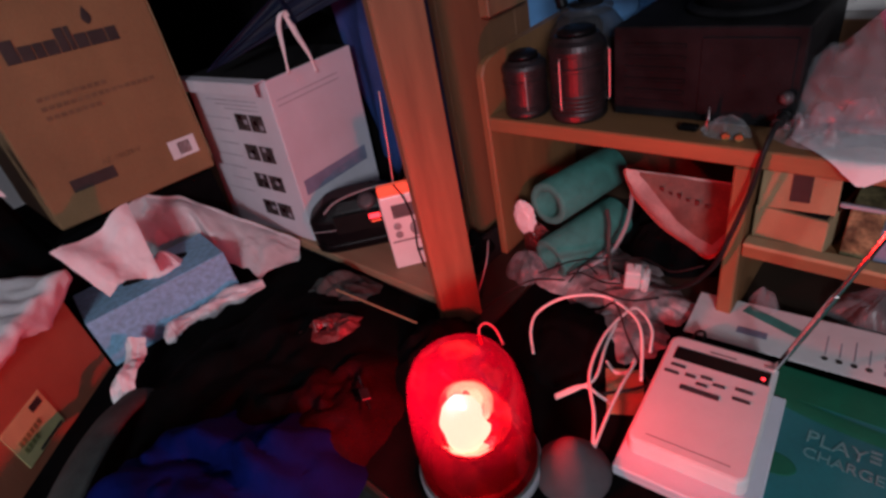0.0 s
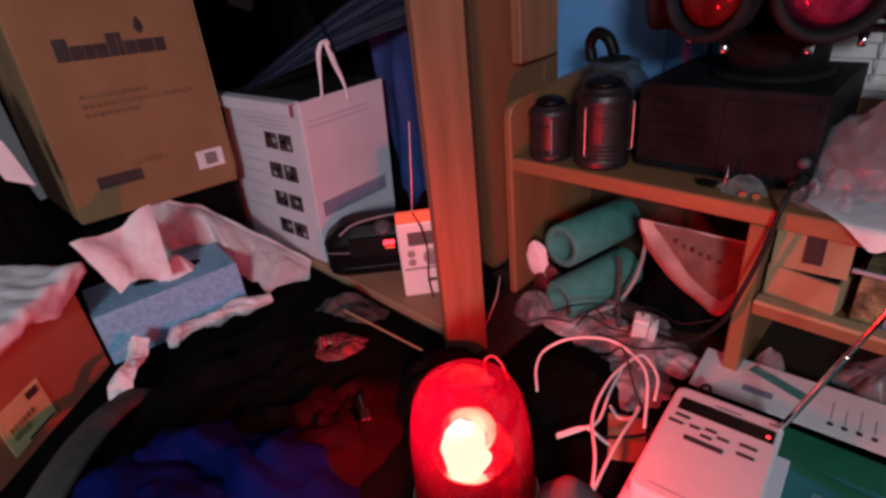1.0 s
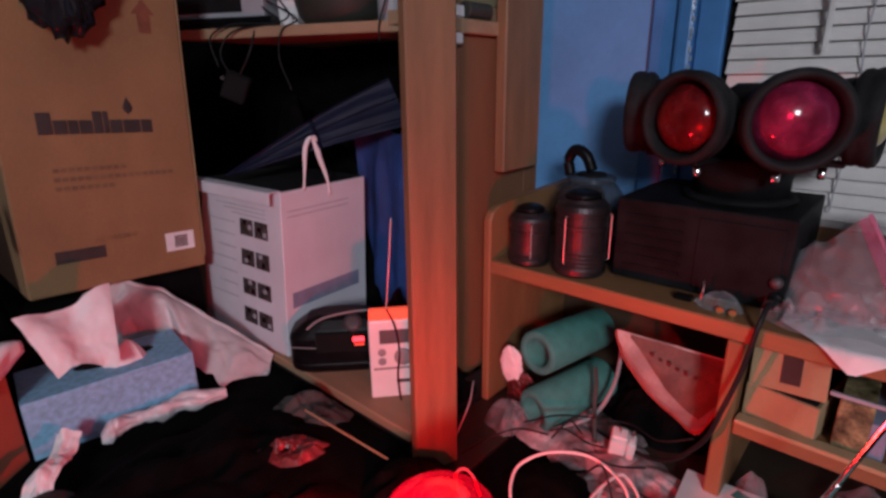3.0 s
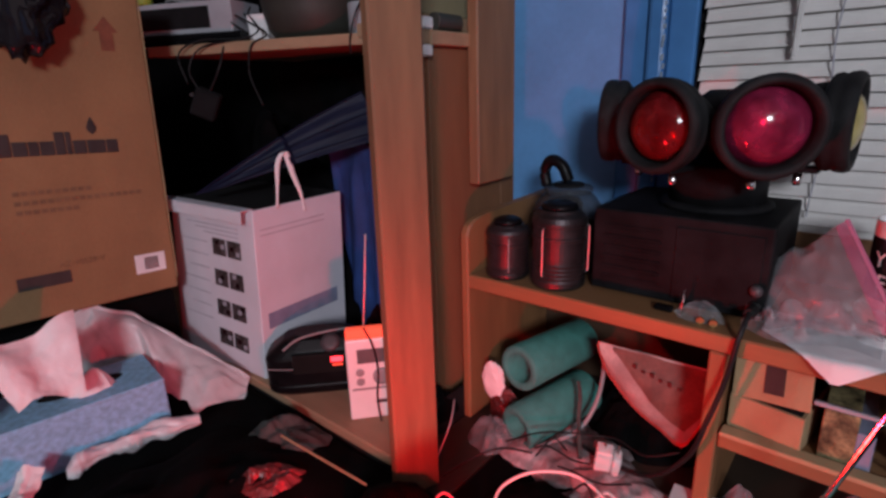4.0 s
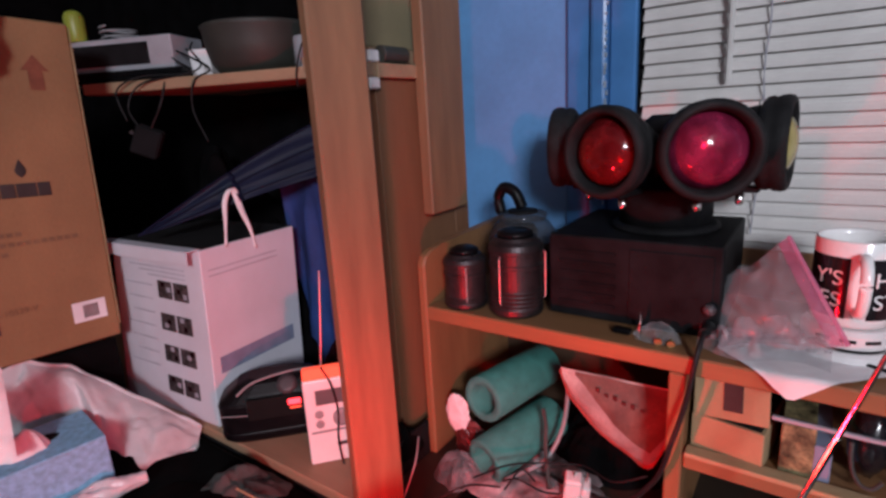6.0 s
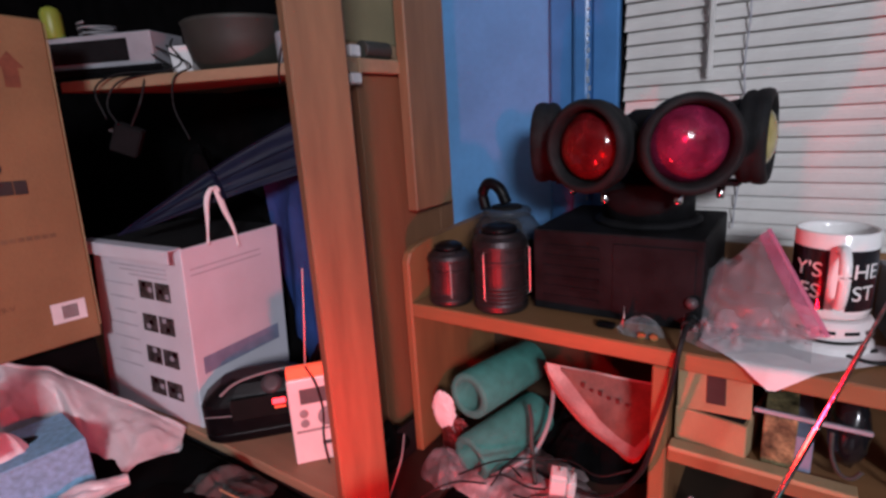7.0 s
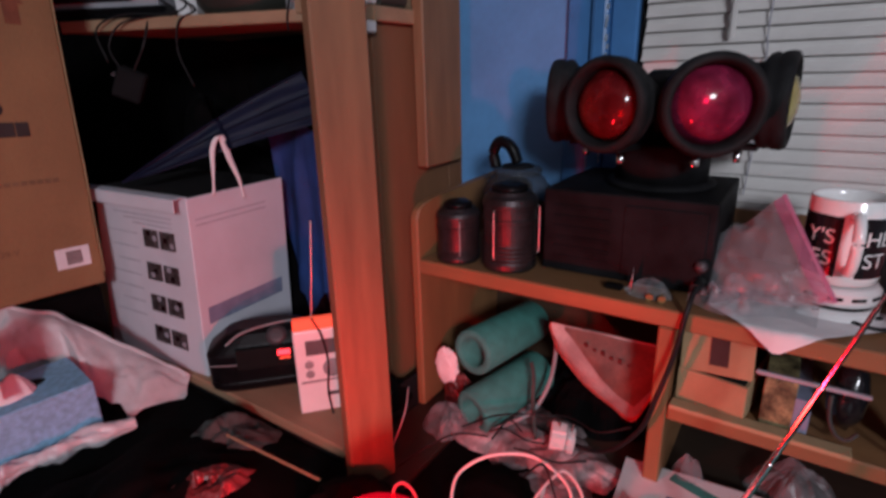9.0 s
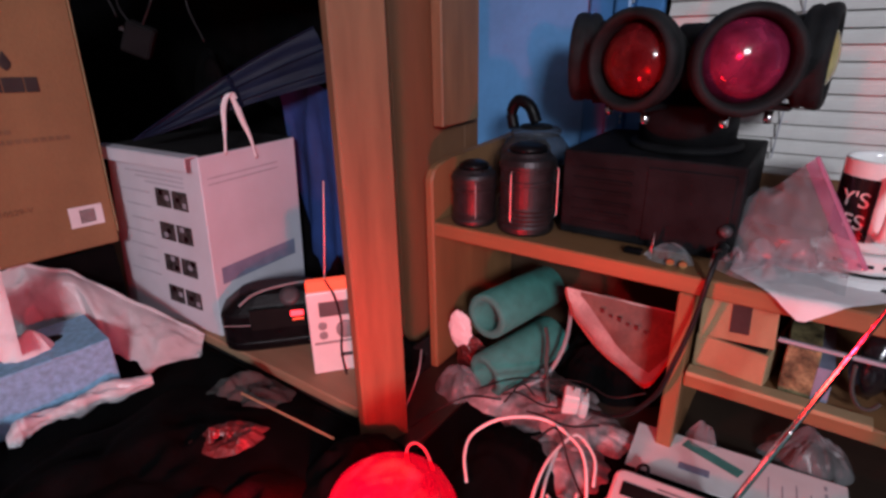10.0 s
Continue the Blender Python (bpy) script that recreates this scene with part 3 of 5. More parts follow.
def lantern(x, y, r, h, ribs, turn):
    t = thing("camping_lantern", "gunmetal collapsible camping lantern with wire handles", "lantern", pose(x, y, SHELF, 0, 0, turn), group="lanterns on the hutch")
    prof = [(r * 0.93, 0), (r, 0.004), (r, h * 0.10), (r * 0.955, h * 0.13)]
    for k in range(ribs):
        z = h * (0.15 + 0.055 * k)
        prof += [(r * 0.97, z), (r * 0.985, z + h * 0.012), (r * 0.955, z + h * 0.03)]
    zt = h * (0.17 + 0.055 * ribs)
    prof += [(r * 0.95, zt), (r * 0.95, h * 0.62), (r * 0.985, h * 0.63), (r * 0.985, h * 0.67), (r * 0.95, h * 0.68), (r * 0.95, h * 0.80), (r, h * 0.81), (r, h * 0.86), (r * 0.94, h * 0.92), (r * 0.80, h * 0.965), (r * 0.74, h)]
    part("body", lathe(prof, 40), BRONZE, t, smooth=False)
    part("cap", lathe([(r * 0.66, h), (r * 0.64, h + 0.006), (r * 0.40, h + 0.010)], 24), BLACK_PLASTIC, t, smooth=True)
    for a in (35, 155, 275):
        c, s = math.cos(radians(a)), math.sin(radians(a))
        pr = r * 1.06
        part("wire_handle", tube([(r * c, r * s, h * 0.80), (pr * c, pr * s, h * 0.78), (pr * c, pr * s, h * 0.2), (r * c, r * s, h * 0.18)], 0.0010, 6, curve=False), WIRE, t)
    part("top_strap", tube([(-r * 0.8, 0, h * 0.9), (-r * 0.6, 0, h * 1.02), (0, 0, h * 1.07), (r * 0.6, 0, h * 1.02), (r * 0.8, 0, h * 0.9)], 0.0024, 6), BLACK_PLASTIC, t)
    return t


lantern(0.656, 0.360, 0.0385, 0.110, 4, 20)
lantern(0.646, 0.439, 0.0325, 0.080, 2, 60)

old = thing("globe_lantern", "dark glass globe lantern with a folding carry handle", "lantern", pose(0.735, 0.388, SHELF))
part("base", lathe([(0.050, 0), (0.052, 0.006), (0.052, 0.020), (0.044, 0.030)], 36), BLACK_METAL, old, smooth=True)
part("globe", lathe([(0.040, 0.0302), (0.052, 0.050), (0.056, 0.072), (0.052, 0.095), (0.040, 0.112), (0.034, 0.117)], 36), GLASS, old, "smoky clear globe", smooth=True)
part("inner_core", lathe([(0.022, 0.0302), (0.022, 0.10), (0.016, 0.108)], 24), BRONZE, old, smooth=True)
part("top_cap", lathe([(0.036, 0.1172), (0.037, 0.124), (0.034, 0.127), (0.022, 0.128)], 36, caps=False), GLASS, old, "smoky clear cap", smooth=True)
part("cap_ring", lathe([(0.022, 0.1262), (0.024, 0.128), (0.022, 0.131), (0.014, 0.132)], 28), BLACK_METAL, old, smooth=True)
part("carry_handle", tube([(-0.012, 0.030, 0.126), (-0.012, 0.034, 0.150), (-0.014, 0.022, 0.166), (-0.014, 0.004, 0.158), (-0.012, -0.006, 0.136)], 0.0085, 10), BLACK_PLASTIC, old, smooth=True)


# mug on a white stand
stand = thing("cup_warmer", "white round stand with black vent slots", "cup warmer", pose(0.703, -0.017, SHELF))
part("foot_disc", lathe([(0.041, 0.0), (0.0435, 0.003), (0.0435, 0.011), (0.040, 0.014)], 40), WHITE_PLASTIC, stand, smooth=False)
part("dark_groove", lathe([(0.0375, 0.0142), (0.0375, 0.0185)], 40), BLACK_PLASTIC, stand)
part("upper_disc", lathe([(0.0405, 0.0187), (0.042, 0.022), (0.042, 0.033), (0.039, 0.037), (0.037, 0.038)], 40), WHITE_PLASTIC, stand)
for a in range(150, 300, 30):
    part("vent_slot", block(0.0405, 0.0426, -0.007, 0.007, 0.0265, 0.030, m=pose(0, 0, 0, 0, 0, a)), BLACK_PLASTIC, stand)


def bend(bm, r, a0):
    for v in bm.verts:
        a, rr = a0 + v.co.x / r, r + v.co.z
        v.co = Vector((rr * math.cos(a), rr * math.sin(a), v.co.y))
    return bm


mug = thing("mug", "white ceramic mug with black panels and white lettering", "mug", pose(0.703, -0.017, SHELF + 0.0385, 0, 0, 0))
MR, MH = 0.0372, 0.093
cup = [(0.0315, 0), (0.0355, 0.003), (MR, 0.010), (MR, MH - 0.002), (MR - 0.0012, MH), (MR - 0.0030, MH - 0.001), (MR - 0.0038, MH - 0.006), (MR - 0.0038, 0.012), (0.030, 0.006), (0.0004, 0.0055)]
part("body", lathe(cup, 48), CERAMIC, mug, smooth=True)
handle = tube([(-MR + 0.001, 0, 0.076), (-MR - 0.014, 0, 0.079), (-MR - 0.026, 0, 0.066), (-MR - 0.027, 0, 0.044), (-MR - 0.018, 0, 0.026), (-MR + 0.001, 0, 0.020)], 0.0055, 10)
part("handle", handle, CERAMIC, mug, smooth=True, m=pose(0, 0, 0, 0, 0, 6))
for a0, words in ((radians(234), ("HE", "ST")), (radians(136), ("Y'S", "ES"))):
    bm = bmesh.new()
    n = 20
    for i in range(n):
        a, b = -0.62 + 1.24 * i / n, -0.62 + 1.24 * (i + 1) / n
        bm.faces.new([bm.verts.new((MR * q, z, 0.0004)) for q, z in ((a, 0.012), (b, 0.012), (b, 0.076), (a, 0.076))])
    panel = part("black_panel", bend(bm, MR, a0), BLACK_GLAZE, mug)
    side = -1 if words[0] == "HE" else 1
    for text, y in zip(words, (0.047, 0.024)):
        bm = letters(text, 0.022, 0.0002)
        xs = [v.co.x for v in bm.verts]
        shift = side * (0.62 * MR - 0.005) - (min(xs) if side < 0 else max(xs))
        for v in bm.verts:
            v.co = Vector((v.co.x + shift, v.co.y + y, v.co.z + 0.0009))
        part("lettering", bend(bm, MR, a0), CERAMIC, panel)

# bags, paper and small parts on the hutch
def paper_place(u, v):
    x, y = 0.574 + 0.135 * v, -0.155 + 0.255 * u
    out = abs(u - 0.71) * 0.24 if v < 0.9 else 0
    x += out * (1 - v)
    hang = max(0.0, HF - 0.004 - x)
    return (max(x, HF - 0.006 - 0.25 * hang), y, SHELF + 0.003 + 0.003 * wrinkle(x, y, 2, 30) ** 2 - hang * 0.75 + 0.0006)


single("paper_sheet", sheet(36, 30, paper_place), PAPER, "crumpled white paper sheet hanging over the hutch edge", "paper", smooth=True)


def film_heap(cx, cy, z0, rx, ry, h, seed, lean=0.0):
    def place(u, v):
        a = 2 * math.pi * u
        e = 1 + 0.25 * noise.noise(Vector((2 * math.cos(a), 2 * math.sin(a), seed)))
        r = v
        w = wrinkle(rx * r * math.cos(a) + seed, ry * r * math.sin(a), seed, 24, 3)
        ridge = abs(math.sin(5 * a + 4 * w))
        z = h * max(0, 1 - r ** 1.8) * (0.70 + 0.40 * w + 0.25 * ridge * r)
        return (cx + rx * r * e * math.cos(a) + lean * z, cy + ry * r * e * math.sin(a) + 0.3 * lean * z, z0 + max(0.0005, z))
    bm = sheet(60, 30, place)
    bmesh.ops.remove_doubles(bm, verts=bm.verts[:], dist=1e-5)
    return bm


def zip_place(u, v):
    # u runs down the zip edge, v out to the loose side
    p = Vector((0.690, 0.045, 1.130)).lerp(Vector((0.640, -0.018, 1.030)), u)
    q = Vector((0.695, 0.108, 1.070)).lerp(Vector((0.642, 0.100, 1.008)), u)
    c = p.lerp(q, v)
    belly = math.sin(math.pi * v) * math.sin(math.pi * min(1.0, 0.15 + 0.85 * u))
    w = wrinkle(u * 0.11, v * 0.09, 5, 15, 2)
    ridge = 0.012 * (0.5 - abs(wrinkle(u * 0.11 + 0.05 * v, v * 0.09, 8, 22, 2))) * math.sin(math.pi * v) ** 0.5
    return (c.x - 0.012 * belly + 0.006 * w - 0.8 * ridge, c.y + 0.004 * w, max(SHELF + 0.005, c.z - 0.006 * math.sin(math.pi * v) * (1 - u) + 0.006 * w + 0.5 * ridge))


def zip_back(u, v):
    x, y, z = zip_place(u, v)
    return (x + 0.016 * math.sin(math.pi * v) + 0.004, y, max(SHELF + 0.004, z - 0.004 - 0.010 * wrinkle(u * 0.1, v * 0.1, 9, 22, 3)))


def loose_fold(u, v):
    x, y = 0.628 + 0.062 * v + 0.012 * math.sin(7 * u), -0.005 + 0.125 * u
    w = abs(wrinkle(x, y, 6, 34, 4))
    return (x, y, SHELF + 0.005 + 0.030 * math.sin(math.pi * v) * (0.35 + 1.5 * w))


zb = thing("zip_bag", "crumpled clear zip bag with a pink closing strip beside the mug", "plastic bag", pose(0, 0, 0))
part("film", sheet(60, 54, zip_place), FILM, zb, smooth=True)
part("back_film", sheet(30, 28, zip_back), FILM, zb, smooth=True)
part("loose_fold", sheet(46, 24, loose_fold), FILM, zb)
part("pink_edge", tube([Vector(zip_place(u / 8, 0.0)) for u in range(9)], 0.0032, 6, 3, flat=0.5), PINK_FILM, zb)
part("pink_band", sheet(16, 4, lambda u, v: Vector(zip_place(u, 0.13 * v)) - Vector((0.0015, 0, 0))), PINK_HAZE, zb)
single("warmer_lead", tube([(0.690, -0.062, 1.005), (0.671, -0.034, 1.0045), (0.660, -0.045, 1.0045), (0.657, -0.058, 1.0045), (0.668, -0.074, 1.0045), (0.70, -0.10, 1.0045)], 0.0024, 7), CABLE_BLACK, "black lead of the cup warmer", "cable", smooth=True)

keys = thing("plastic_scraps", "torn clear wrapper with two brass screws", "scrap", pose(0.642, 0.165, SHELF))
part("wrapper", film_heap(0.004, 0.0, 0.0008, 0.022, 0.026, 0.022, 8.1, 0.4), FILM, keys)
part("upright_scrap", sheet(4, 6, lambda u, v: (0.012 * u - 0.006, 0.018 + 0.012 * u - 0.01 * v * u, 0.036 * v * (1 - 0.6 * u))), TISSUE, keys)
for dy in (-0.006, -0.020):
    part("screw", lathe([(0.0042, 0), (0.0048, 0.002), (0.002, 0.0028), (0.0016, 0.016)], 12, m=pose(-0.018, dy, 0.005, 0, 90, 12)), BRASS, keys)
part("dark_clip", block(-0.006, 0.006, 0.030, 0.052, 0.0006, 0.008, 0.002), BLACK_PLASTIC, keys)


gbx = thing("grey_box", "plain grey box standing beside the cup warmer", "box", pose(0.690, -0.125, SHELF, 0, 0, 8))
part("body", block(-0.035, 0.110, -0.09, 0.044, 0.0005, 0.070, 0.002), GREY_BOX, gbx)
part("lid", block(-0.037, 0.112, -0.092, 0.046, 0.0705, 0.077, 0.0015), GREY_BOX, gbx)


# ---- inside the hutch ----
def foam_tube(ca, cb, r, turn_label):
    a, b = Vector(ca), Vector(cb)
    d = (b - a)
    L = d.length
    m = Matrix.Translation(a) @ d.to_track_quat("Z", "Y").to_matrix().to_4x4()
    prof = [(r * 0.64, L), (r * 0.64, 0.002), (r * 0.67, 0), (r * 0.95, 0), (r, 0.003), (r, L - 0.003), (r * 0.96, L), (r * 0.64, L)]
    return single("foam_tube", lathe(prof, 40, caps=False), TEAL_FOAM, turn_label, "foam tube", m, True, group="teal foam tubes")


foam_tube((0.612, 0.397, 0.868), (0.770, 0.372, 0.862), 0.0350, "teal foam tube lying on another tube in the hutch")
foam_tube((0.587, 0.383, 0.7835), (0.726, 0.339, 0.799), 0.0345, "teal foam tube tilted on crumpled wrappers")


def bag_place(side):
    def place(u, v):
        # pointed packet standing on its lower tip
        y = 0.300 - 0.154 * u
        low = 0.915 - 0.139 * (u / 0.8) ** 0.58 if u < 0.8 else 0.776 + 0.08 * (u - 0.8) / 0.2
        high = 0.918 - 0.012 * u
        bulge = 0.022 * math.sin(math.pi * u) * math.sin(math.pi * v) * side
        x = 0.672 + 0.03 * u + bulge + 0.003 * wrinkle(u * 0.1, v * 0.1, side, 40)
        return (x, y, low + (high - low) * v)
    return place


sack = thing("snack_sack", "white and red printed paper sack wedged in the hutch", "paper sack", pose(0, 0, 0))
part("front_sheet", sheet(22, 16, bag_place(-1)), SACK, sack, smooth=True)
part("back_sheet", sheet(22, 16, bag_place(1)), RED_PRINT, sack, smooth=True)
P = bag_place(-1)
part("red_border", tube([Vector(P(u / 12, 0.03)) - Vector((0.002, 0, 0)) for u in range(13)], 0.004, 6, 2, flat=0.4), RED_PRINT, sack)
def sack_panel(u, v):
    q = 0.14 + 0.85 * u
    low = 0.90 - 0.80 * u ** 0.8 + 0.03 * math.sin(9 * u)
    return Vector(P(q, low + (0.985 - low) * v)) - Vector((0.0016, 0, 0))


part("printed_panel", sheet(18, 10, sack_panel), SACK_PRINT, sack, "brownish red printed panel", smooth=True)
for k in range(6):
    q = Vector(P(0.36 + 0.075 * k, 0.80 - 0.01 * k)) - Vector((0.002, 0, 0))
    part("print_bar", block(-0.0012, 0.0, -0.0028, 0.0028, -0.003, 0.005 - 0.003 * (k % 2), m=Matrix.Translation(q)), RED_WRAP, sack)

single("crumpled_wrapper", mound(0.63, 0.33, 0.085, 0.11, DESK + 0.001, 0.024, 16, 0.5, 4.0, 0, 30), SCRAPS, "crumpled white and pink wrappers under the tubes", "wrapper", smooth=False)
single("crumpled_wrapper", mound(0.60, 0.235, 0.05, 0.075, DESK + 0.001, 0.020, 18, 0.5, 9.0, 0, 40), SCRAPS, "crumpled pale tissue paper under the divider", "wrapper")
single("clear_wrapper", film_heap(0.585, 0.425, DESK + 0.001, 0.035, 0.04, 0.05, 12.0), FILM, "crinkled clear wrapper on the desk", "wrapper")
single("red_scrap", lump(0.628, 0.432, 0.781, 0.014, 0.026, 0.035, 6.1), RED_WRAP, "crumpled red wrapper standing beside the tubes", "wrapper")
single("white_scrap", lump(0.622, 0.449, 0.826, 0.008, 0.022, 0.033, 2.3, 0.3), PAPER, "crumpled white paper scrap resting on a red wrapper", "paper")
single("dark_bag", mound(0.75, 0.245, 0.075, 0.11, DESK + 0.001, 0.085, 18, 0.6, 15.0), BLACK_CLOTH, "black soft bag at the back of the hutch", "bag")

cupw = thing("white_adapter", "white two-pronged plug adapter standing on papers", "adapter", pose(0.605, 0.252, DESK + 0.022, 6, -8, 20))
part("block", block(-0.011, 0.011, -0.006, 0.016, 0, 0.036, 0.003, seg=2), WHITE_PLASTIC, cupw)
part("block", block(-0.011, 0.011, -0.018, -0.0065, 0, 0.030, 0.003, seg=2), WHITE_PLASTIC, cupw)
for y in (-0.012, 0.005):
    part("prong", block(-0.003, 0.003, y - 0.001, y + 0.001, 0.030, 0.043), CHROME, cupw)

# small carton on the lower shelf
LS = DESK + 0.131
cart = thing("small_carton", "open tan cardboard carton with a dark label on its flap", "carton", pose(0.628, 0.084, LS, 0, 0, -9))
part("body", block(0, 0.16, -0.040, 0.036, 0.0005, 0.044, 0.001), TAN_CARD, cart)
flap = part("flap", block(-0.001, 0.001, -0.040, 0.038, 0.0, 0.052, 0.0005), TAN_CARD, cart, m=pose(0.004, -0.003, 0.047, -7, 20, 0))
part("dark_label", block(-0.002, -0.0011, -0.014, 0.006, 0.010, 0.042), INK, flap)
# black plate on the solid body puts in the shade of an open inside
part("inner_shade_plate", block(0.004, 0.15, -0.036, 0.032, 0.0442, 0.0450), BLACK_GAP, cart)
tray = single("card_strip", block(0.606, 0.625, -0.055, 0.121, LS + 0.0004, LS + 0.006, 0.0008), TAN_CARD, "pale card strip lying along the shelf edge", "card")
for k, (mt, w, lab) in enumerate(((YELLOW_BOOK, 0.035, "yellow and dark printed booklet"), (BLUE_PRINT, 0.020, "blue printed booklet"))):
    single("booklet", block(0.632, 0.78, 0.034 - w - 0.03 * k, 0.034 - 0.03 * k - 0.004, LS + 0.0005, LS + 0.060 - 0.018 * k, 0.001), mt, lab + " standing beside the carton", "booklet")
single("white_strip", block(0.628, 0.633, -0.062, 0.040, -0.0022, 0.0022, 0.0008, m=pose(0, 0, LS + 0.0645, 0, 0, 0)), GREY_PRINT, "pale grey card strip resting on the booklets", "card")
for y, x, k in ((-0.046, 0.660, 1.0), (-0.103, 0.655, 1.08)):
    gp = thing("glossy_pouch", "black glossy rounded pouch standing on the lower shelf", "pouch", pose(x, y, LS + 0.0005), group="black pouches on the shelf")
    part("shell", lump(0, 0, 0.049 * k, 0.030, 0.0215, 0.050 * k - 0.004, 3.1 * k, 0.12), BLACK_GLAZE, gp, smooth=True)
    # grey tube draws the light caught along the lower rim
    part("seam_or_lit_rim", tube([(-0.030, -0.012, 0.020), (-0.034, -0.004, 0.012), (-0.033, 0.006, 0.014), (-0.030, 0.014, 0.030), (-0.027, 0.016, 0.055)], 0.0022, 7, 8), GREY_CLOTH, gp, "pale grey line standing for the lit rim", smooth=True)
single("clear_jar_wrap", film_heap(0.700, -0.02, DESK + 0.001, 0.045, 0.05, 0.055, 21.0), FILM, "crumpled clear wrap under the lower shelf", "wrapper")
single("clear_scrap", film_heap(0.650, 0.095, DESK + 0.001, 0.022, 0.022, 0.060, 23.0), FILM, "small clear wrapper under the lower shelf", "wrapper")
# ---- desk front ----
single("black_throw", sheet(40, 40, lambda u, v: (-0.53 + 0.962 * u, 0.41 + 0.80 * v, DESK + 0.002 + 0.006 * max(0, wrinkle(u, v, 1, 6)))), BLACK_CLOTH, "black throw spread over the desk", "cloth", smooth=True)
single("desk_mat", block(0.165, 0.605, -0.35, 0.40, DESK + 0.0002, DESK + 0.003, 0.001), BLACK_CLOTH, "thin black cloth mat covering the desk", "mat")
# printed card and boxes under the radio
card = thing("instruction_card", "white printed instruction card lying on the desk", "card", turn_to((0.6075, 0.062, DESK + 0.0160), (0.085, -1, 0), (1, 0.085, 0)))
part("sheet", block(-0.105, 0.125, -0.045, 0.040, 0, 0.0012), PAPER, card)
part("green_flash", block(-0.05, 0.02, -0.008, 0.008, 0.0012, 0.0016, m=pose(0.0, 0.010, 0, 0, 0, -22)), TEAL_FOAM, card)
part("dark_picture", block(-0.048, -0.014, -0.022, -0.010, 0.0012, 0.0017), BLUE_PRINT, card)
for k in range(4):
    part("print_line", block(0.046 + 0.014 * k, 0.0475 + 0.014 * k, -0.020, 0.014 - 0.008 * (k % 2), 0.0012, 0.0015), GREY_PRINT, card)
    part("print_dot", lathe([(0.0034, 0.0012), (0.0034, 0.0018)], 12, m=pose(0.047 + 0.014 * k, -0.027, 0)), INK, card)
for k in range(5):
    part("print_bar", block(0.102, 0.105, -0.030 + 0.013 * k, -0.023 + 0.013 * k, 0.0012, 0.0015), GREY_PRINT, card)

toy = thing("teal_carton", "teal and green glossy product carton lying flat", "carton", turn_to((0.46, -0.035, DESK + 0.0034), (0.05, -1, 0), (1, 0.05, 0)))
part("body", block(-0.085, 0.13, -0.15, 0.098, 0, 0.0115, 0.0015), TEAL_CARD, toy)
part("green_band", block(-0.085, 0.129, 0.052, 0.097, 0.0116, 0.0121), GREEN_CARD, toy)
part("curved_band", tube([(-0.080, 0.050, 0.0117), (-0.03, 0.040, 0.0117), (0.03, 0.036, 0.0117), (0.126, 0.042, 0.0117)], 0.010, 6, flat=0.06), GREEN_CARD, toy)
part("dark_oval", lathe([(0.017, 0.0117), (0.016, 0.0121)], 28, m=Matrix.Diagonal((1.2, 0.8, 1, 1)) @ pose(-0.05, -0.05, 0)), GREEN_CARD, toy)
for k in range(3):
    part("print_bar", block(0.014, 0.023, 0.004 + 0.006 * k, 0.0065 + 0.006 * k, 0.0117, 0.0121), TEAL_TEXT, toy)
for k in range(6):
    part("print_bar", block(0.052, 0.060, -0.012 - 0.008 * k, -0.007 - 0.008 * k, 0.0117, 0.0121), TEAL_TEXT, toy)
for text, x, y, s in (("PLAY", -0.014, 0.000, 0.023), ("CHARGE", -0.006, -0.019, 0.017)):
    part("lettering", letters(text, s, 0.0003), TEAL_TEXT, toy, m=pose(x, y, 0.0121, 0, 0, -2))

pad = thing("white_box", "flat white cardboard box beneath the radio", "box", turn_to((0.435, 0.098, DESK + 0.0034), (0.09, -1, 0), (1, 0.09, 0)))
part("body", block(-0.062, 0.072, -0.105, 0.06, 0, 0.016, 0.0015), WHITE_CARD, pad)
part("lid_seam", block(-0.0622, 0.0722, -0.1052, 0.0602, 0.0100, 0.0106), GREY_PRINT, pad)

wr = thing("weather_radio", "white alert radio with a dark display and telescopic aerial", "radio", turn_to((0.437, 0.097, DESK + 0.0198), (0.09, -1, 0), (1, 0.09, 0)))
def rounded_case(hw, hh, depth, r, lip):
    """A flat case with round corners and a softened front edge."""
    own = bmesh.new()

    def outline(inset, z):
        pts = []
        for cx, cy, a0 in ((hw - r, hh - r, 0), (-hw + r, hh - r, 90), (-hw + r, -hh + r, 180), (hw - r, -hh + r, 270)):
            for i in range(7):
                a = radians(a0 + 15 * i)
                pts.append(own.verts.new((cx + (r - inset) * math.cos(a), cy + (r - inset) * math.sin(a), z)))
        return pts
    rings = [outline(0.002, 0), outline(0, 0.002), outline(0, depth - lip), outline(lip * 0.3, depth - lip * 0.3), outline(lip, depth)]
    for p, q in zip(rings, rings[1:]):
        for i in range(len(p)):
            own.faces.new((p[i], p[(i + 1) % len(p)], q[(i + 1) % len(p)], q[i]))
    own.faces.new(rings[0][::-1])
    own.faces.new(rings[-1])
    return own


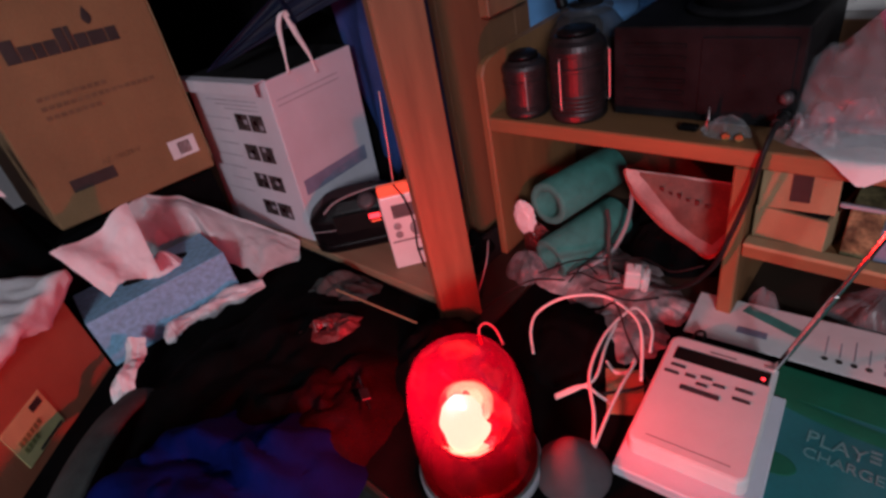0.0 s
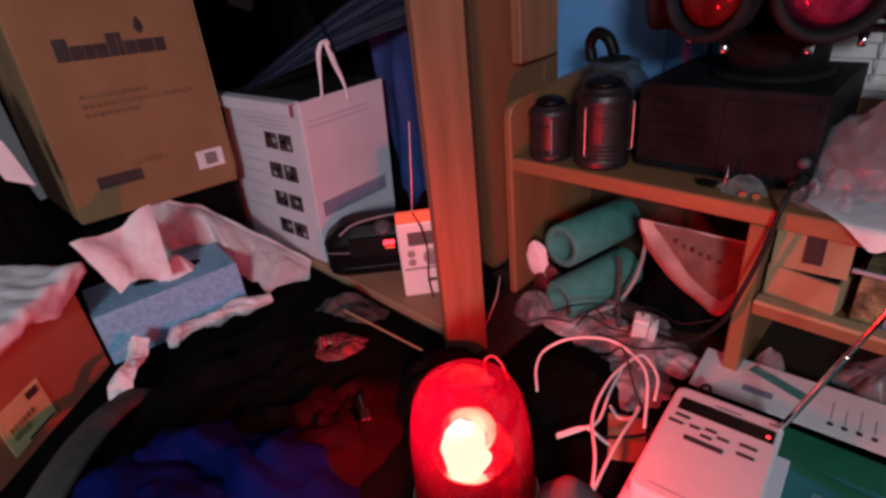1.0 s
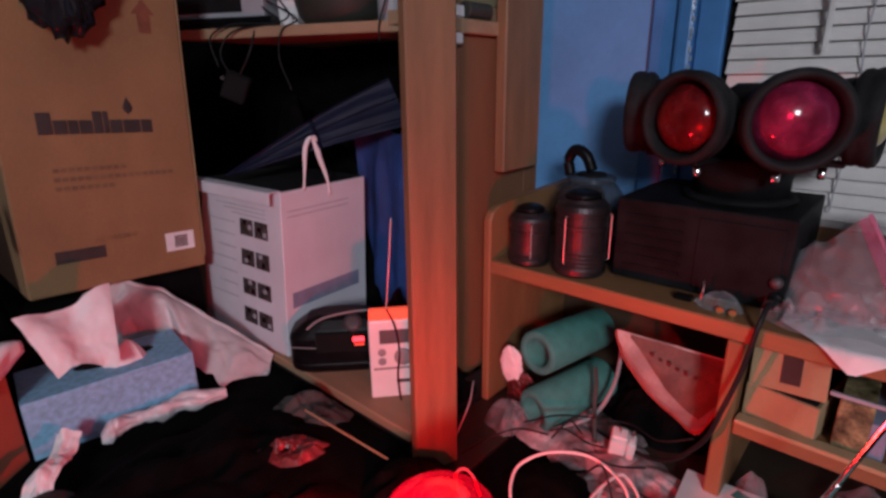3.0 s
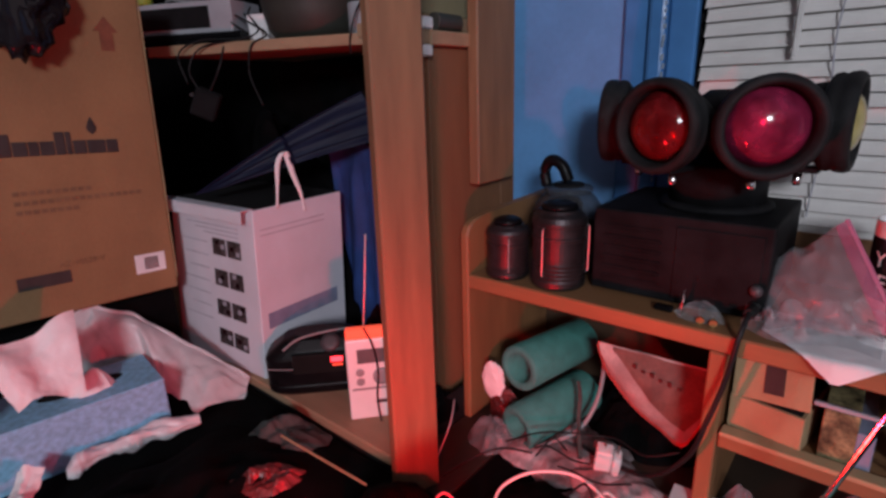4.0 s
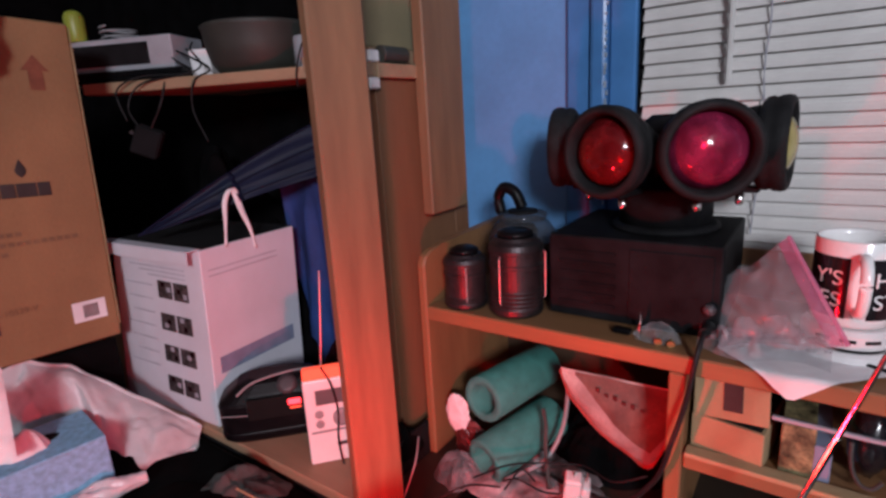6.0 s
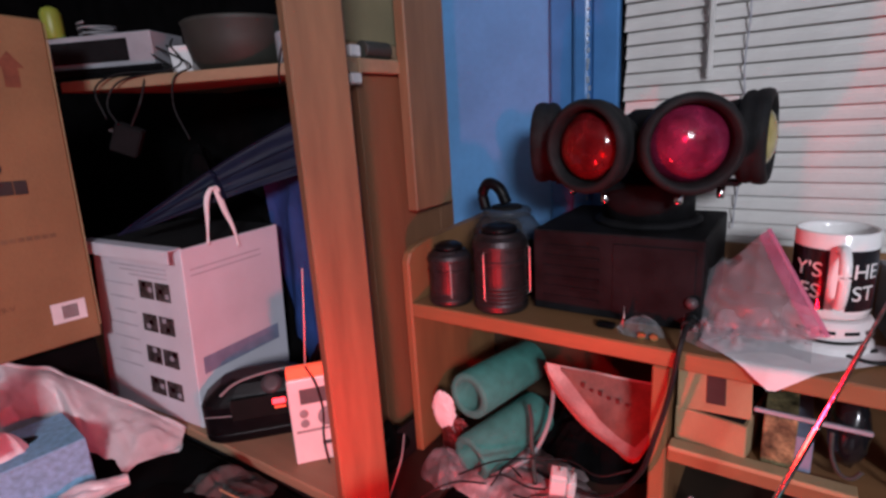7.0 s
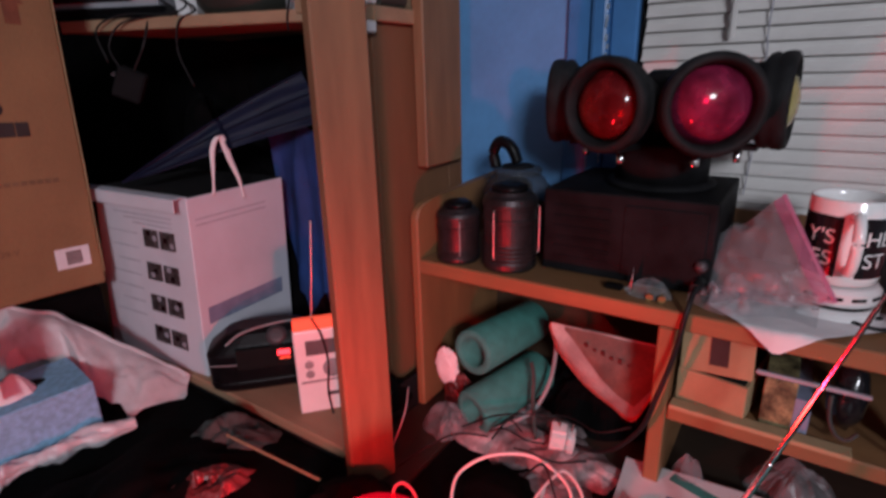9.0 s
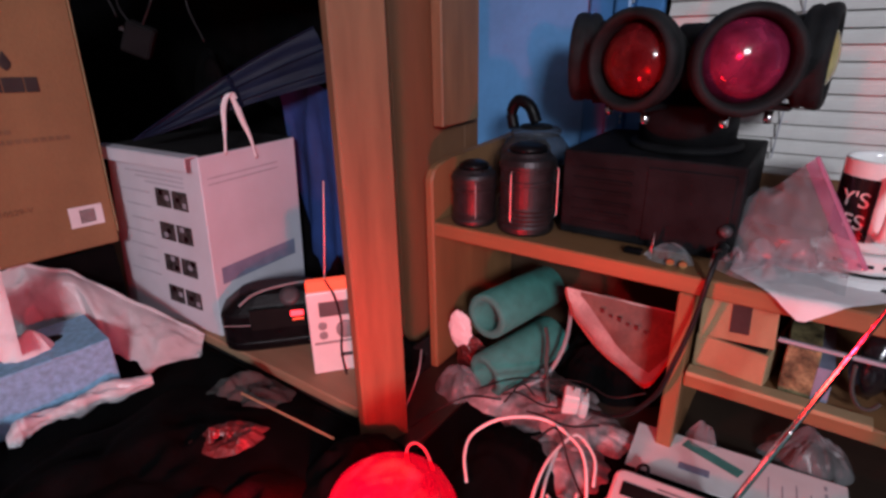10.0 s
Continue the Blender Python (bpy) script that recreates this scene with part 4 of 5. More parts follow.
part("case", rounded_case(0.058, 0.085, 0.024, 0.012, 0.004), WHITE_PLASTIC, wr)
part("speaker_slot", block(-0.040, 0.040, -0.0725, -0.0715, 0.0240, 0.0243), GREY_BUTTON, wr)
part("display", block(-0.047, 0.052, 0.044, 0.064, 0.0242, 0.0250), DARK_SCREEN, wr)
part("alert_led", lathe([(0.0022, 0.025), (0.0016, 0.0258)], 12, m=pose(0.046, 0.052, 0)), LED, wr)
for x, y, w in ((-0.038, 0.034, 0.016), (-0.042, 0.022, 0.016), (-0.022, 0.024, 0.011), (-0.006, 0.028, 0.012), (-0.008, 0.016, 0.012), (0.008, 0.022, 0.012), (0.032, 0.026, 0.017), (0.032, 0.012, 0.017)):
    part("button", block(x - w / 2, x + w / 2, y - 0.0022, y + 0.0022, 0.0242, 0.0252, 0.0004), BUTTON, wr)
part("snooze_bar", block(-0.028, 0.012, 0.001, 0.008, 0.0242, 0.0252, 0.0004), BUTTON, wr)
part("badge", block(-0.012, 0.016, 0.0685, 0.0715, 0.0242, 0.0245), GREY_BUTTON, wr)
part("corner_button", block(0.044, 0.053, 0.069, 0.0735, 0.0242, 0.026, 0.0007), GREY_BUTTON, wr)
A0 = Vector((0.516, 0.050, DESK + 0.042))
A1 = Vector((0.502, -0.046, 1.135))
aer = part("aerial", tube([A0, A0.lerp(A1, 0.36)], 0.0034, 10, curve=False), CHROME, wr, "telescopic chrome aerial")
for a, b, r in ((0.36, 0.62, 0.0027), (0.62, 0.85, 0.0021), (0.85, 1.12, 0.0015)):
    part("aerial_section", tube([A0.lerp(A1, a), A0.lerp(A1, b)], r, 10, curve=False), CHROME, aer)
for q in (aer,):
    q.matrix_parent_inverse = wr.matrix_world.inverted()

# rotating beacon
bx, by = BEACON
beacon = thing("beacon_light", "lit red rotating warning beacon on a pale grey base", "beacon", pose(bx, by, DESK + 0.003))
part("base", lathe([(0.066, 0.0005), (0.070, 0.003), (0.070, 0.010), (0.067, 0.013), (0.060, 0.0135)], 48), GREY_BOX, beacon, "pale grey round base", smooth=True)
part("collar", lathe([(0.0668, 0.0138), (0.0682, 0.016), (0.0668, 0.019)], 48), GREY_CLOTH, beacon, "grey clamp ring", smooth=True)
dome = [(0.0660, 0.0192), (0.0655, 0.040), (0.0630, 0.090), (0.0598, 0.122), (0.0555, 0.143), (0.0488, 0.158), (0.0376, 0.168), (0.0214, 0.1735), (0.0080, 0.1750), (0.0005, 0.1752)]
d = part("dome", lathe(dome, 56, caps=False), DOME, beacon, "translucent red plastic dome", smooth=True)
part("floor_plate", lathe([(0.0655, 0.0136), (0.0655, 0.0185), (0.050, 0.0195)], 40), DISH, beacon, "dull silver floor plate", smooth=True)
part("rotor_stem", lathe([(0.014, 0.0197), (0.010, 0.030), (0.010, 0.046)], 24), BLACK_GAP, beacon, smooth=True)
dish = lathe([(0.010, 0.0462), (0.030, 0.052), (0.042, 0.066), (0.0445, 0.080), (0.0425, 0.080), (0.030, 0.064), (0.011, 0.0585)], 22)
for v in dish.verts:
    k = 1 + 0.07 * noise.noise(v.co * 90)
    v.co.x, v.co.y = v.co.x * k, v.co.y * k
part("rotor_dish", dish, CHROME, beacon, "crinkled silvered dish")
for a in (60,):
    part("rotor_arm", tube([(0.036 * math.cos(radians(a)), 0.036 * math.sin(radians(a)), 0.066), (0.044 * math.cos(radians(a)), 0.044 * math.sin(radians(a)), 0.090), (0.036 * math.cos(radians(a + 20)), 0.036 * math.sin(radians(a + 20)), 0.128)], 0.0035, 6, 4), BLACK_GAP, beacon)
refl = [(0.006, 0.0), (0.018, 0.004), (0.028, 0.012), (0.034, 0.024)]
part("reflector", lathe(refl, 36, caps=False, m=pose(0.018, 0.020, 0.088, 0, -70, 45) @ Matrix.Scale(0.85, 4)), CHROME, beacon, "silvered reflector", smooth=True)
glow = lathe([(0.009, 0), (0.017, 0.010), (0.022, 0.024), (0.023, 0.038), (0.019, 0.056), (0.011, 0.068), (0.0005, 0.072)], 26)
for v in glow.verts:
    k = 1 + 0.34 * noise.noise(v.co * 62 + Vector((3, 1, 7)))
    v.co.x, v.co.y = v.co.x * k, v.co.y * k
part("bulb", glow, BULB, beacon, smooth=True, m=pose(-0.014, -0.004, 0.056))

# ---- cloth heaps ----
single("black_jacket", mound(0.19, 0.615, 0.23, 0.20, DESK + 0.003, 0.052, 9, 0.5, 1.0, 20, 14), BLACK_CLOTH, "heap of black cloth across the desk", "cloth", smooth=True)
single("black_bag", mound(0.345, 0.40, 0.10, 0.085, DESK + 0.001, 0.055, 12, 0.5, 3.0, 40, 10), BLACK_CLOTH, "black soft pouch beside the beacon", "bag", smooth=True)
single("black_case", mound(0.470, 0.283, 0.085, 0.065, DESK + 0.003, 0.038, 10, 0.3, 7.0, 30), BLACK_CLOTH, "black zipped case on the desk", "bag", smooth=True)
single("blue_shirt", mound(0.035, 0.505, 0.18, 0.120, DESK + 0.004, 0.090, 9, 0.4, 5.0, -35, 40), BLUE_CLOTH, "crumpled royal blue cloth on the desk", "cloth", smooth=True)
single("red_cloth", mound(0.185, 0.475, 0.14, 0.085, DESK + 0.004, 0.055, 12, 0.3, 11.0, 10, 20), RED_CLOTH, "dark red crumpled cloth beside the beacon", "cloth", smooth=True)
single("grey_strap", tube([(-0.16, 0.53, DESK + 0.03), (-0.07, 0.62, DESK + 0.058), (0.0, 0.69, DESK + 0.055), (0.055, 0.745, DESK + 0.03)], 0.024, 10, flat=0.35), GREY_CLOTH, "grey canvas strap lying across the cloth", "strap", smooth=True)
def strap_end(u, v):
    x, y = 0.022 + 0.062 * u + 0.026 * v, 0.765 + 0.085 * u - 0.018 * v
    w = wrinkle(u * 0.10, v * 0.05, 7, 30, 3)
    return (x + 0.004 * w, y, DESK + 0.032 + 0.010 * math.sin(6 * u) - 0.016 * abs(v - 0.5) + 0.03 * u + 0.009 * abs(w))


single("plastic_wrapper", sheet(34, 14, strap_end, 0.0008), TISSUE, "crumpled white plastic wrapper end on black cloth", "wrapper")
single("red_packet", mound(0.287, 0.581, 0.050, 0.030, DESK + 0.042, 0.018, 40, 0.8, 13.0, -35), RED_WRAP, "shiny red and white sweet wrapper", "wrapper")
single("pencil", tube([(0.355, 0.644, 0.790), (0.369, 0.475, 0.782)], 0.0016, 6, curve=False), TAN_CARD, "thin pale wooden stick across the cloth", "stick")
key = thing("small_key", "small metal clasp on red cloth", "clasp", pose(0.228, 0.430, DESK + 0.050, 15, 0, 62))
part("tab", block(-0.010, 0.010, -0.006, 0.006, 0, 0.003, 0.001), BRONZE, key)
part("pin", tube([(-0.026, 0, 0.001), (0.034, 0, 0.002)], 0.0015, 6, curve=False), CHROME, key)
single("grey_glove", mound(0.374, 0.668, 0.058, 0.072, DESK + 0.008, 0.034, 22, 0.6, 17.0, 25, 30), GREY_CLOTH, "crumpled grey cloth below the shelf edge", "cloth", smooth=True)

# cables on the desk
def cable(name, points, r, mat, label, z=DESK):
    return single(name, tube([(x, y, z + h) for x, y, h in points], r, 8, 10), mat, label, "cable", smooth=True)


WC = "white charging cable looped on the desk"
def strand(points, r, mat, label, name="white_cable"):
    return single(name, tube(points, r, 8, 10), mat, label, "cable", smooth=True)


strand([(0.408, 0.300, 0.776), (0.432, 0.318, 0.790), (0.457, 0.321, 0.802), (0.486, 0.297, 0.815), (0.512, 0.256, 0.815), (0.506, 0.216, 0.810), (0.487, 0.191, 0.800), (0.436, 0.168, 0.775)], 0.0020, CABLE_WHITE, WC)
strand([(0.332, 0.176, 0.765), (0.364, 0.191, 0.775), (0.409, 0.220, 0.785), (0.462, 0.229, 0.795), (0.504, 0.224, 0.800), (0.526, 0.214, 0.800), (0.511, 0.188, 0.790), (0.484, 0.178, 0.775)], 0.0020, CABLE_WHITE, WC)
strand([(0.329, 0.174, 0.765), (0.383, 0.181, 0.772), (0.420, 0.184, 0.776), (0.465, 0.188, 0.770)], 0.0020, CABLE_WHITE, WC)
strand([(0.368, 0.244, 0.765), (0.391, 0.223, 0.775), (0.411, 0.213, 0.780), (0.458, 0.224, 0.785), (0.498, 0.229, 0.790)], 0.0020, CABLE_WHITE, WC)
strand([(0.370, 0.246, 0.767), (0.393, 0.222, 0.776), (0.395, 0.198, 0.770), (0.397, 0.185, 0.762)], 0.0020, CABLE_WHITE, WC)
strand([(0.450, 0.219, 0.768), (0.440, 0.202, 0.767), (0.449, 0.189, 0.768), (0.467, 0.190, 0.772)], 0.0021, CABLE_WHITE, WC)
strand([(0.376, 0.360, 0.790), (0.388, 0.370, 0.804), (0.400, 0.367, 0.806), (0.400, 0.352, 0.802), (0.391, 0.334, 0.790)], 0.0017, CABLE_WHITE, WC)
cable("black_cable", [(0.400, 0.205, 0.020), (0.430, 0.170, 0.022), (0.470, 0.150, 0.020), (0.52, 0.165, 0.022)], 0.0020, CABLE_BLACK, "thin black wire beside the radio")
cable("white_cable", [(0.470, 0.445, 0.02), (0.500, 0.44, 0.07), (0.53, 0.455, 0.09)], 0.0012, GREY_BUTTON, "thin white wire behind the post")
cable("black_cable", [(0.500, 0.345, 0.085), (0.560, 0.330, 0.07), (0.60, 0.300, 0.06), (0.63, 0.250, 0.055), (0.60, 0.20, 0.07), (0.605, 0.16, 0.09)], 0.0012, CABLE_BLACK, "thin black wire across the wrappers")
cable("clear_hose", [(0.590, 0.350, 0.020), (0.600, 0.338, 0.026), (0.630, 0.307, 0.043), (0.660, 0.294, 0.077), (0.690, 0.297, 0.115), (0.700, 0.304, 0.150)], 0.0034, GREY_BUTTON, "clear grey plastic hose curling beside the tubes")
for pts in ([(0.560, 0.300, 0.030), (0.540, 0.270, 0.050), (0.545, 0.235, 0.046), (0.575, 0.205, 0.040)],
            [(0.575, 0.345, 0.030), (0.560, 0.315, 0.055), (0.572, 0.285, 0.040), (0.590, 0.268, 0.030)],
            [(0.560, 0.335, 0.030), (0.578, 0.318, 0.056), (0.585, 0.300, 0.040)],
            [(0.520, 0.265, 0.030), (0.500, 0.232, 0.075), (0.480, 0.205, 0.045), (0.460, 0.180, 0.030), (0.440, 0.160, 0.030)],
            [(0.455, 0.420, 0.020), (0.470, 0.380, 0.060), (0.495, 0.350, 0.075), (0.540, 0.330, 0.050)]):
    cable("black_cable", pts, 0.0014, CABLE_BLACK, "thin black wire tangled among papers")
cable("grey_strap", [(0.655, 0.320, 0.109), (0.644, 0.311, 0.092), (0.630, 0.305, 0.063), (0.600, 0.287, 0.023)], 0.0030, GREY_CLOTH, "grey strap hanging over the foam tubes")
cable("black_cable", [(0.535, 0.150, 0.01), (0.55, 0.145, 0.025), (0.548, 0.135, 0.03), (0.535, 0.133, 0.02)], 0.0020, CABLE_BLACK, "short black wire on the instruction card")
single("torn_packaging", mound(0.525, 0.235, 0.055, 0.065, DESK + 0.001, 0.016, 18, 0.6, 19.0, 0, 50), SCRAPS, "small heap of torn papers and packaging", "scrap")
single("brown_card", block(-0.034, 0.034, -0.022, 0.022, 0, 0.0015, m=pose(0.432, 0.186, DESK + 0.004, 3, -3, 28)), TAN_CARD, "torn brown card under the cables", "card")
single("grey_cone", lathe([(0.042, 0), (0.041, 0.003), (0.010, 0.047), (0.004, 0.050)], 28), MAUVE_GREY, "grey plastic cone nozzle beside the beacon", "nozzle", pose(0.304, 0.186, DESK + 0.0035), True)

# ---- left side of the desk ----
tb = thing("tissue_box", "speckled blue tissue box with a tissue pulled out", "tissue box", pose(0.183, 0.937, DESK + 0.0005, 0, 0, -7))
part("carton", block(-0.118, 0.114, -0.060, 0.060, 0, 0.094, 0.0015), BLUE_CARD, tb)
part("opening", lathe([(0.040, 0.0941), (0.039, 0.0946)], 32, m=pose(0.012, 0.006, 0) @ Matrix.Diagonal((1.45, 0.50, 1, 1))), BLACK_GAP, tb, "dark oval opening")


def tissue_place(u, v):
    # a folded tissue standing slanted out of the opening
    a, b = Vector((0.105, 0.866, 0.872)), Vector((0.185, 0.874, 0.856))
    c, d = Vector((0.207, 0.932, 0.966)), Vector((0.076, 0.900, 0.958))
    p = a.lerp(b, u).lerp(d.lerp(c, u), v)
    fold = 0.008 * math.sin(7 * u + 1.5 * v) + 0.006 * wrinkle(u * 0.12, v * 0.12, 3, 22)
    return (p.x, p.y - 0.6 * fold, p.z + fold + 0.014 * math.sin(math.pi * u) * (1 - v))


tissue = part("tissue", sheet(30, 24, tissue_place), TISSUE, tb, smooth=True)
tissue.matrix_parent_inverse = tb.matrix_world.inverted()
tuft = part("tissue_root", mound(0.205, 0.925, 0.032, 0.022, DESK + 0.0945, 0.040, 20, 0.4, 3.0), TISSUE, tb, smooth=True)
tuft.matrix_parent_inverse = tb.matrix_world.inverted()


RIDGE = [(0.13, 1.05, 0.845), (0.20, 1.062, 0.915), (0.262, 1.062, 0.925), (0.32, 1.045, 0.893), (0.362, 1.0, 0.848), (0.404, 0.93, 0.805), (0.433, 0.868, 0.772)]
FOOT = [(0.14, 1.035, 0.76), (0.20, 1.028, 0.80), (0.262, 1.02, 0.80), (0.305, 0.98, 0.790), (0.312, 0.92, 0.775), (0.330, 0.86, 0.757), (0.405, 0.845, 0.750)]


def along(line, u):
    q = u * (len(line) - 1)
    k = min(int(q), len(line) - 2)
    return Vector(line[k]).lerp(Vector(line[k + 1]), q - k)


def bag_front(u, v):
    # limp bag wall between its gathered rim and the desk
    p = along(RIDGE, u).lerp(along(FOOT, u), v)
    w = wrinkle(u * 0.9, v * 0.25, 4, 7, 3)
    crease = 0.006 * math.sin(22 * u + 5 * v + 3 * w) + 0.0045 * abs(wrinkle(u * 1.2, v * 0.35, 12, 17, 3))
    belly = 0.030 * math.sin(math.pi * v) * math.sin(math.pi * min(1, u * 1.05))
    return (p.x + 0.5 * crease - 0.2 * belly, p.y - 0.3 * belly + 0.4 * crease, max(DESK + 0.002, p.z + 0.7 * belly + 0.014 * w * math.sin(math.pi * v) + 0.5 * crease * v))


def bag_back(u, v):
    p = along(RIDGE, u)
    w = wrinkle(u * 0.9, v * 0.25, 9, 7, 3)
    return (p.x + 0.035 * v * u, p.y + 0.008 * v + 0.012 * w * v, max(DESK + 0.002, p.z - (p.z - DESK) * v))


wb = thing("white_bag", "limp translucent white plastic bag behind the tissue box", "plastic bag", pose(0, 0, 0))
part("front_film", sheet(110, 40, bag_front), MILKY, wb, smooth=True)
part("back_film", sheet(40, 12, bag_back), MILKY, wb, smooth=True)
part("rolled_rim", tube([Vector(along(RIDGE, k / 18)) + Vector((0, 0, 0.002 * math.sin(k * 2.3))) for k in range(19)], 0.0035, 6, 3), MILKY, wb, smooth=True)


def twist(u, v):
    c = spline([(0.135, 0.850, DESK + 0.018), (0.165, 0.852, DESK + 0.026), (0.21, 0.846, DESK + 0.026), (0.26, 0.834, DESK + 0.026), (0.312, 0.812, DESK + 0.026)], 8)
    q = u * (len(c) - 1)
    k = min(int(q), len(c) - 2)
    p = c[k].lerp(c[k + 1], q - k)
    a = 2 * math.pi * v + 3 * u
    r = (0.013 + 0.006 * math.sin(9 * u) + 0.012 * wrinkle(u * 0.4, 0.10 * math.sin(6.283 * v), 3, 12, 3)) * (0.55 + 0.45 * math.sin(math.pi * u))
    return (p.x + 0.3 * r * math.cos(a), p.y + r * math.cos(a), p.z + r * math.sin(a))


single("wrapper_strip", sheet(96, 26, twist), MILKY, "twisted pale plastic wrapper along the tissue box", "wrapper", smooth=True)

RC = pose(0.055, 0.900, DESK + 0.0005, 0, 0, 42)
rc = thing("shipping_carton", "reddish brown cardboard carton with a yellow storage label", "carton", RC)
part("body", block(-0.36, 0.0, 0.0, 0.22, 0, 0.168, 0.002), ORANGE_CARD, rc)
part("packing_tape", block(-0.3601, 0.0004, 0.095, 0.140, 0.1681, 0.1686), TAN_CARD, rc)
lab = part("label", block(-0.2015, -0.1235, -0.0012, -0.0002, 0.018, 0.084), YELLOW_LABEL, rc, "yellow storage label")
part("print_bar", block(-0.150, -0.130, -0.0020, -0.0013, 0.068, 0.079), INK, lab)
for x0, x1, z in ((-0.192, -0.146, 0.052), (-0.192, -0.162, 0.040)):
    for k in range(int((x1 - x0) / 0.0075)):
        part("print_bar", block(x0 + 0.0075 * k, x0 + 0.0075 * k + 0.0055, -0.0020, -0.0013, z - 0.004, z + 0.0045), OLIVE_INK, lab)
part("print_bar", block(-0.175, -0.128, -0.0020, -0.0013, 0.0205, 0.0245), INK, lab)


def top_paper(u, v):
    # lies on the carton and hangs over its front edge with a ragged hem
    x, over = -0.345 + 0.375 * u, max(0.0, 0.16 - v)
    hem = 0.10 + 0.12 * abs(math.sin(5.5 * u + 0.6)) + 0.05 * math.sin(17 * u)
    y = -0.008 - 0.010 * wrinkle(u * 0.2, v * 0.2, 5, 20) if over else 0.19 * (v - 0.16) / 0.84
    z = 0.174 + 0.012 * abs(wrinkle(x, v * 0.15, 2, 16)) - over * hem + 0.020 * max(0.0, v - 0.3)
    return RC @ Vector((x, y, z))


single("napkin", sheet(60, 26, top_paper, 0.0006), TISSUE, "wrinkled white paper napkin draped over the carton", "paper", smooth=True)
single("black_coat", mound(-0.02, 1.07, 0.135, 0.075, DESK + 0.001, 0.52, 9, 0.25, 41.0, 0, 20), BLACK_CLOTH, "black coat heaped against the large carton", "coat", smooth=True)
single("white_tag", sheet(4, 6, lambda u, v: (0.035 + 0.032 * u + 0.014 * (1 - v), 0.992 - 0.004 * v, 1.055 + 0.075 * v - 0.02 * u), 0.0006), TISSUE, "white folded paper tag on the coat", "tag")

# large heater carton on a dark crate
single("dark_crate", block(0.10, 0.405, 1.06, 1.36, DESK + 0.0005, 0.9150, 0.004), BLACK_CLOTH, "black crate under the large carton", "crate")
big = thing("heater_carton", "large worn brown cardboard heater carton with printed bars", "carton", pose(0.262, 1.045, 0.928, -1.5, 2.6, 0))
part("body", block(-0.141, 0.148, 0, 0.28, 0, 0.536, 0.003), CARDBOARD, big)
part("tape_edge", block(0.1475, 0.1488, -0.0012, 0.03, 0.02, 0.50), TAN_CARD, big)
x = -0.088
for k, (w, h) in enumerate(((0.020, 0.034), (0.019, 0.022), (0.014, 0.022), (0.019, 0.022), (0.014, 0.036), (0.008, 0.036), (0.019, 0.022), (0.027, 0.022), (0.018, 0.022))):
    part("logo_block", block(x, x + w, -0.0016, -0.0003, 0.262, 0.262 + h, 0.0006), INK, big)
    x += w + 0.0014
part("logo_flame", lathe([(0.0005, -0.013), (0.006, -0.008), (0.008, -0.002), (0.005, 0.006), (0.0005, 0.015)], 16, m=pose(0.045, -0.0008, 0.306) @ Matrix.Diagonal((1, 0.06, 1, 1))), INK, big)
for x0, x1, z in ((-0.078, 0.040, 0.202), (-0.078, 0.112, 0.187), (-0.078, 0.010, 0.172)):
    n = int((x1 - x0) / 0.011)
    for k in range(n):
        part("print_bar", block(x0 + k * 0.011, x0 + k * 0.011 + 0.0085, -0.0012, -0.0003, z, z + 0.0065), BROWN_INK, big)
part("code_print", letters("AZ-10529-V", 0.0135), BROWN_INK, big, m=turn_to((-0.002, -0.0006, 0.079), (1, 0, 0), (0, 0, 1)))
part("dark_stamp", block(-0.096, -0.022, -0.0012, -0.0003, 0.052, 0.073), INK, big)
bc = part("barcode_label", block(0.078, 0.130, -0.0013, -0.0003, 0.040, 0.075), PAPER, big, "white barcode label")
for k in range(9):
    part("barcode_line", block(0.094 + k * 0.0027, 0.0955 + k * 0.0027, -0.0019, -0.0014, 0.046, 0.069), INK, bc)
bm = bmesh.new()
shape = [(-0.010, 0), (0.010, 0), (0.010, 0.030), (0.019, 0.030), (0, 0.054), (-0.019, 0.030), (-0.010, 0.030)]
f = bm.faces.new([bm.verts.new((0.090 + a, -0.0003, 0.428 + b)) for a, b in shape])
for v in bmesh.ops.extrude_face_region(bm, geom=[f])["geom"]:
    if isinstance(v, bmesh.types.BMVert):
        v.co.y -= 0.0009
part("arrow_print", bm, RED_BROWN_INK, big, "faded red arrow")
part("worn_corner", tube([(0.147, -0.0006, 0.03), (0.1483, -0.0008, 0.20), (0.1478, -0.0006, 0.36), (0.1485, -0.0008, 0.53)], 0.0016, 6, 6, flat=0.5), TAN_CARD, big, "pale scuffed corner")

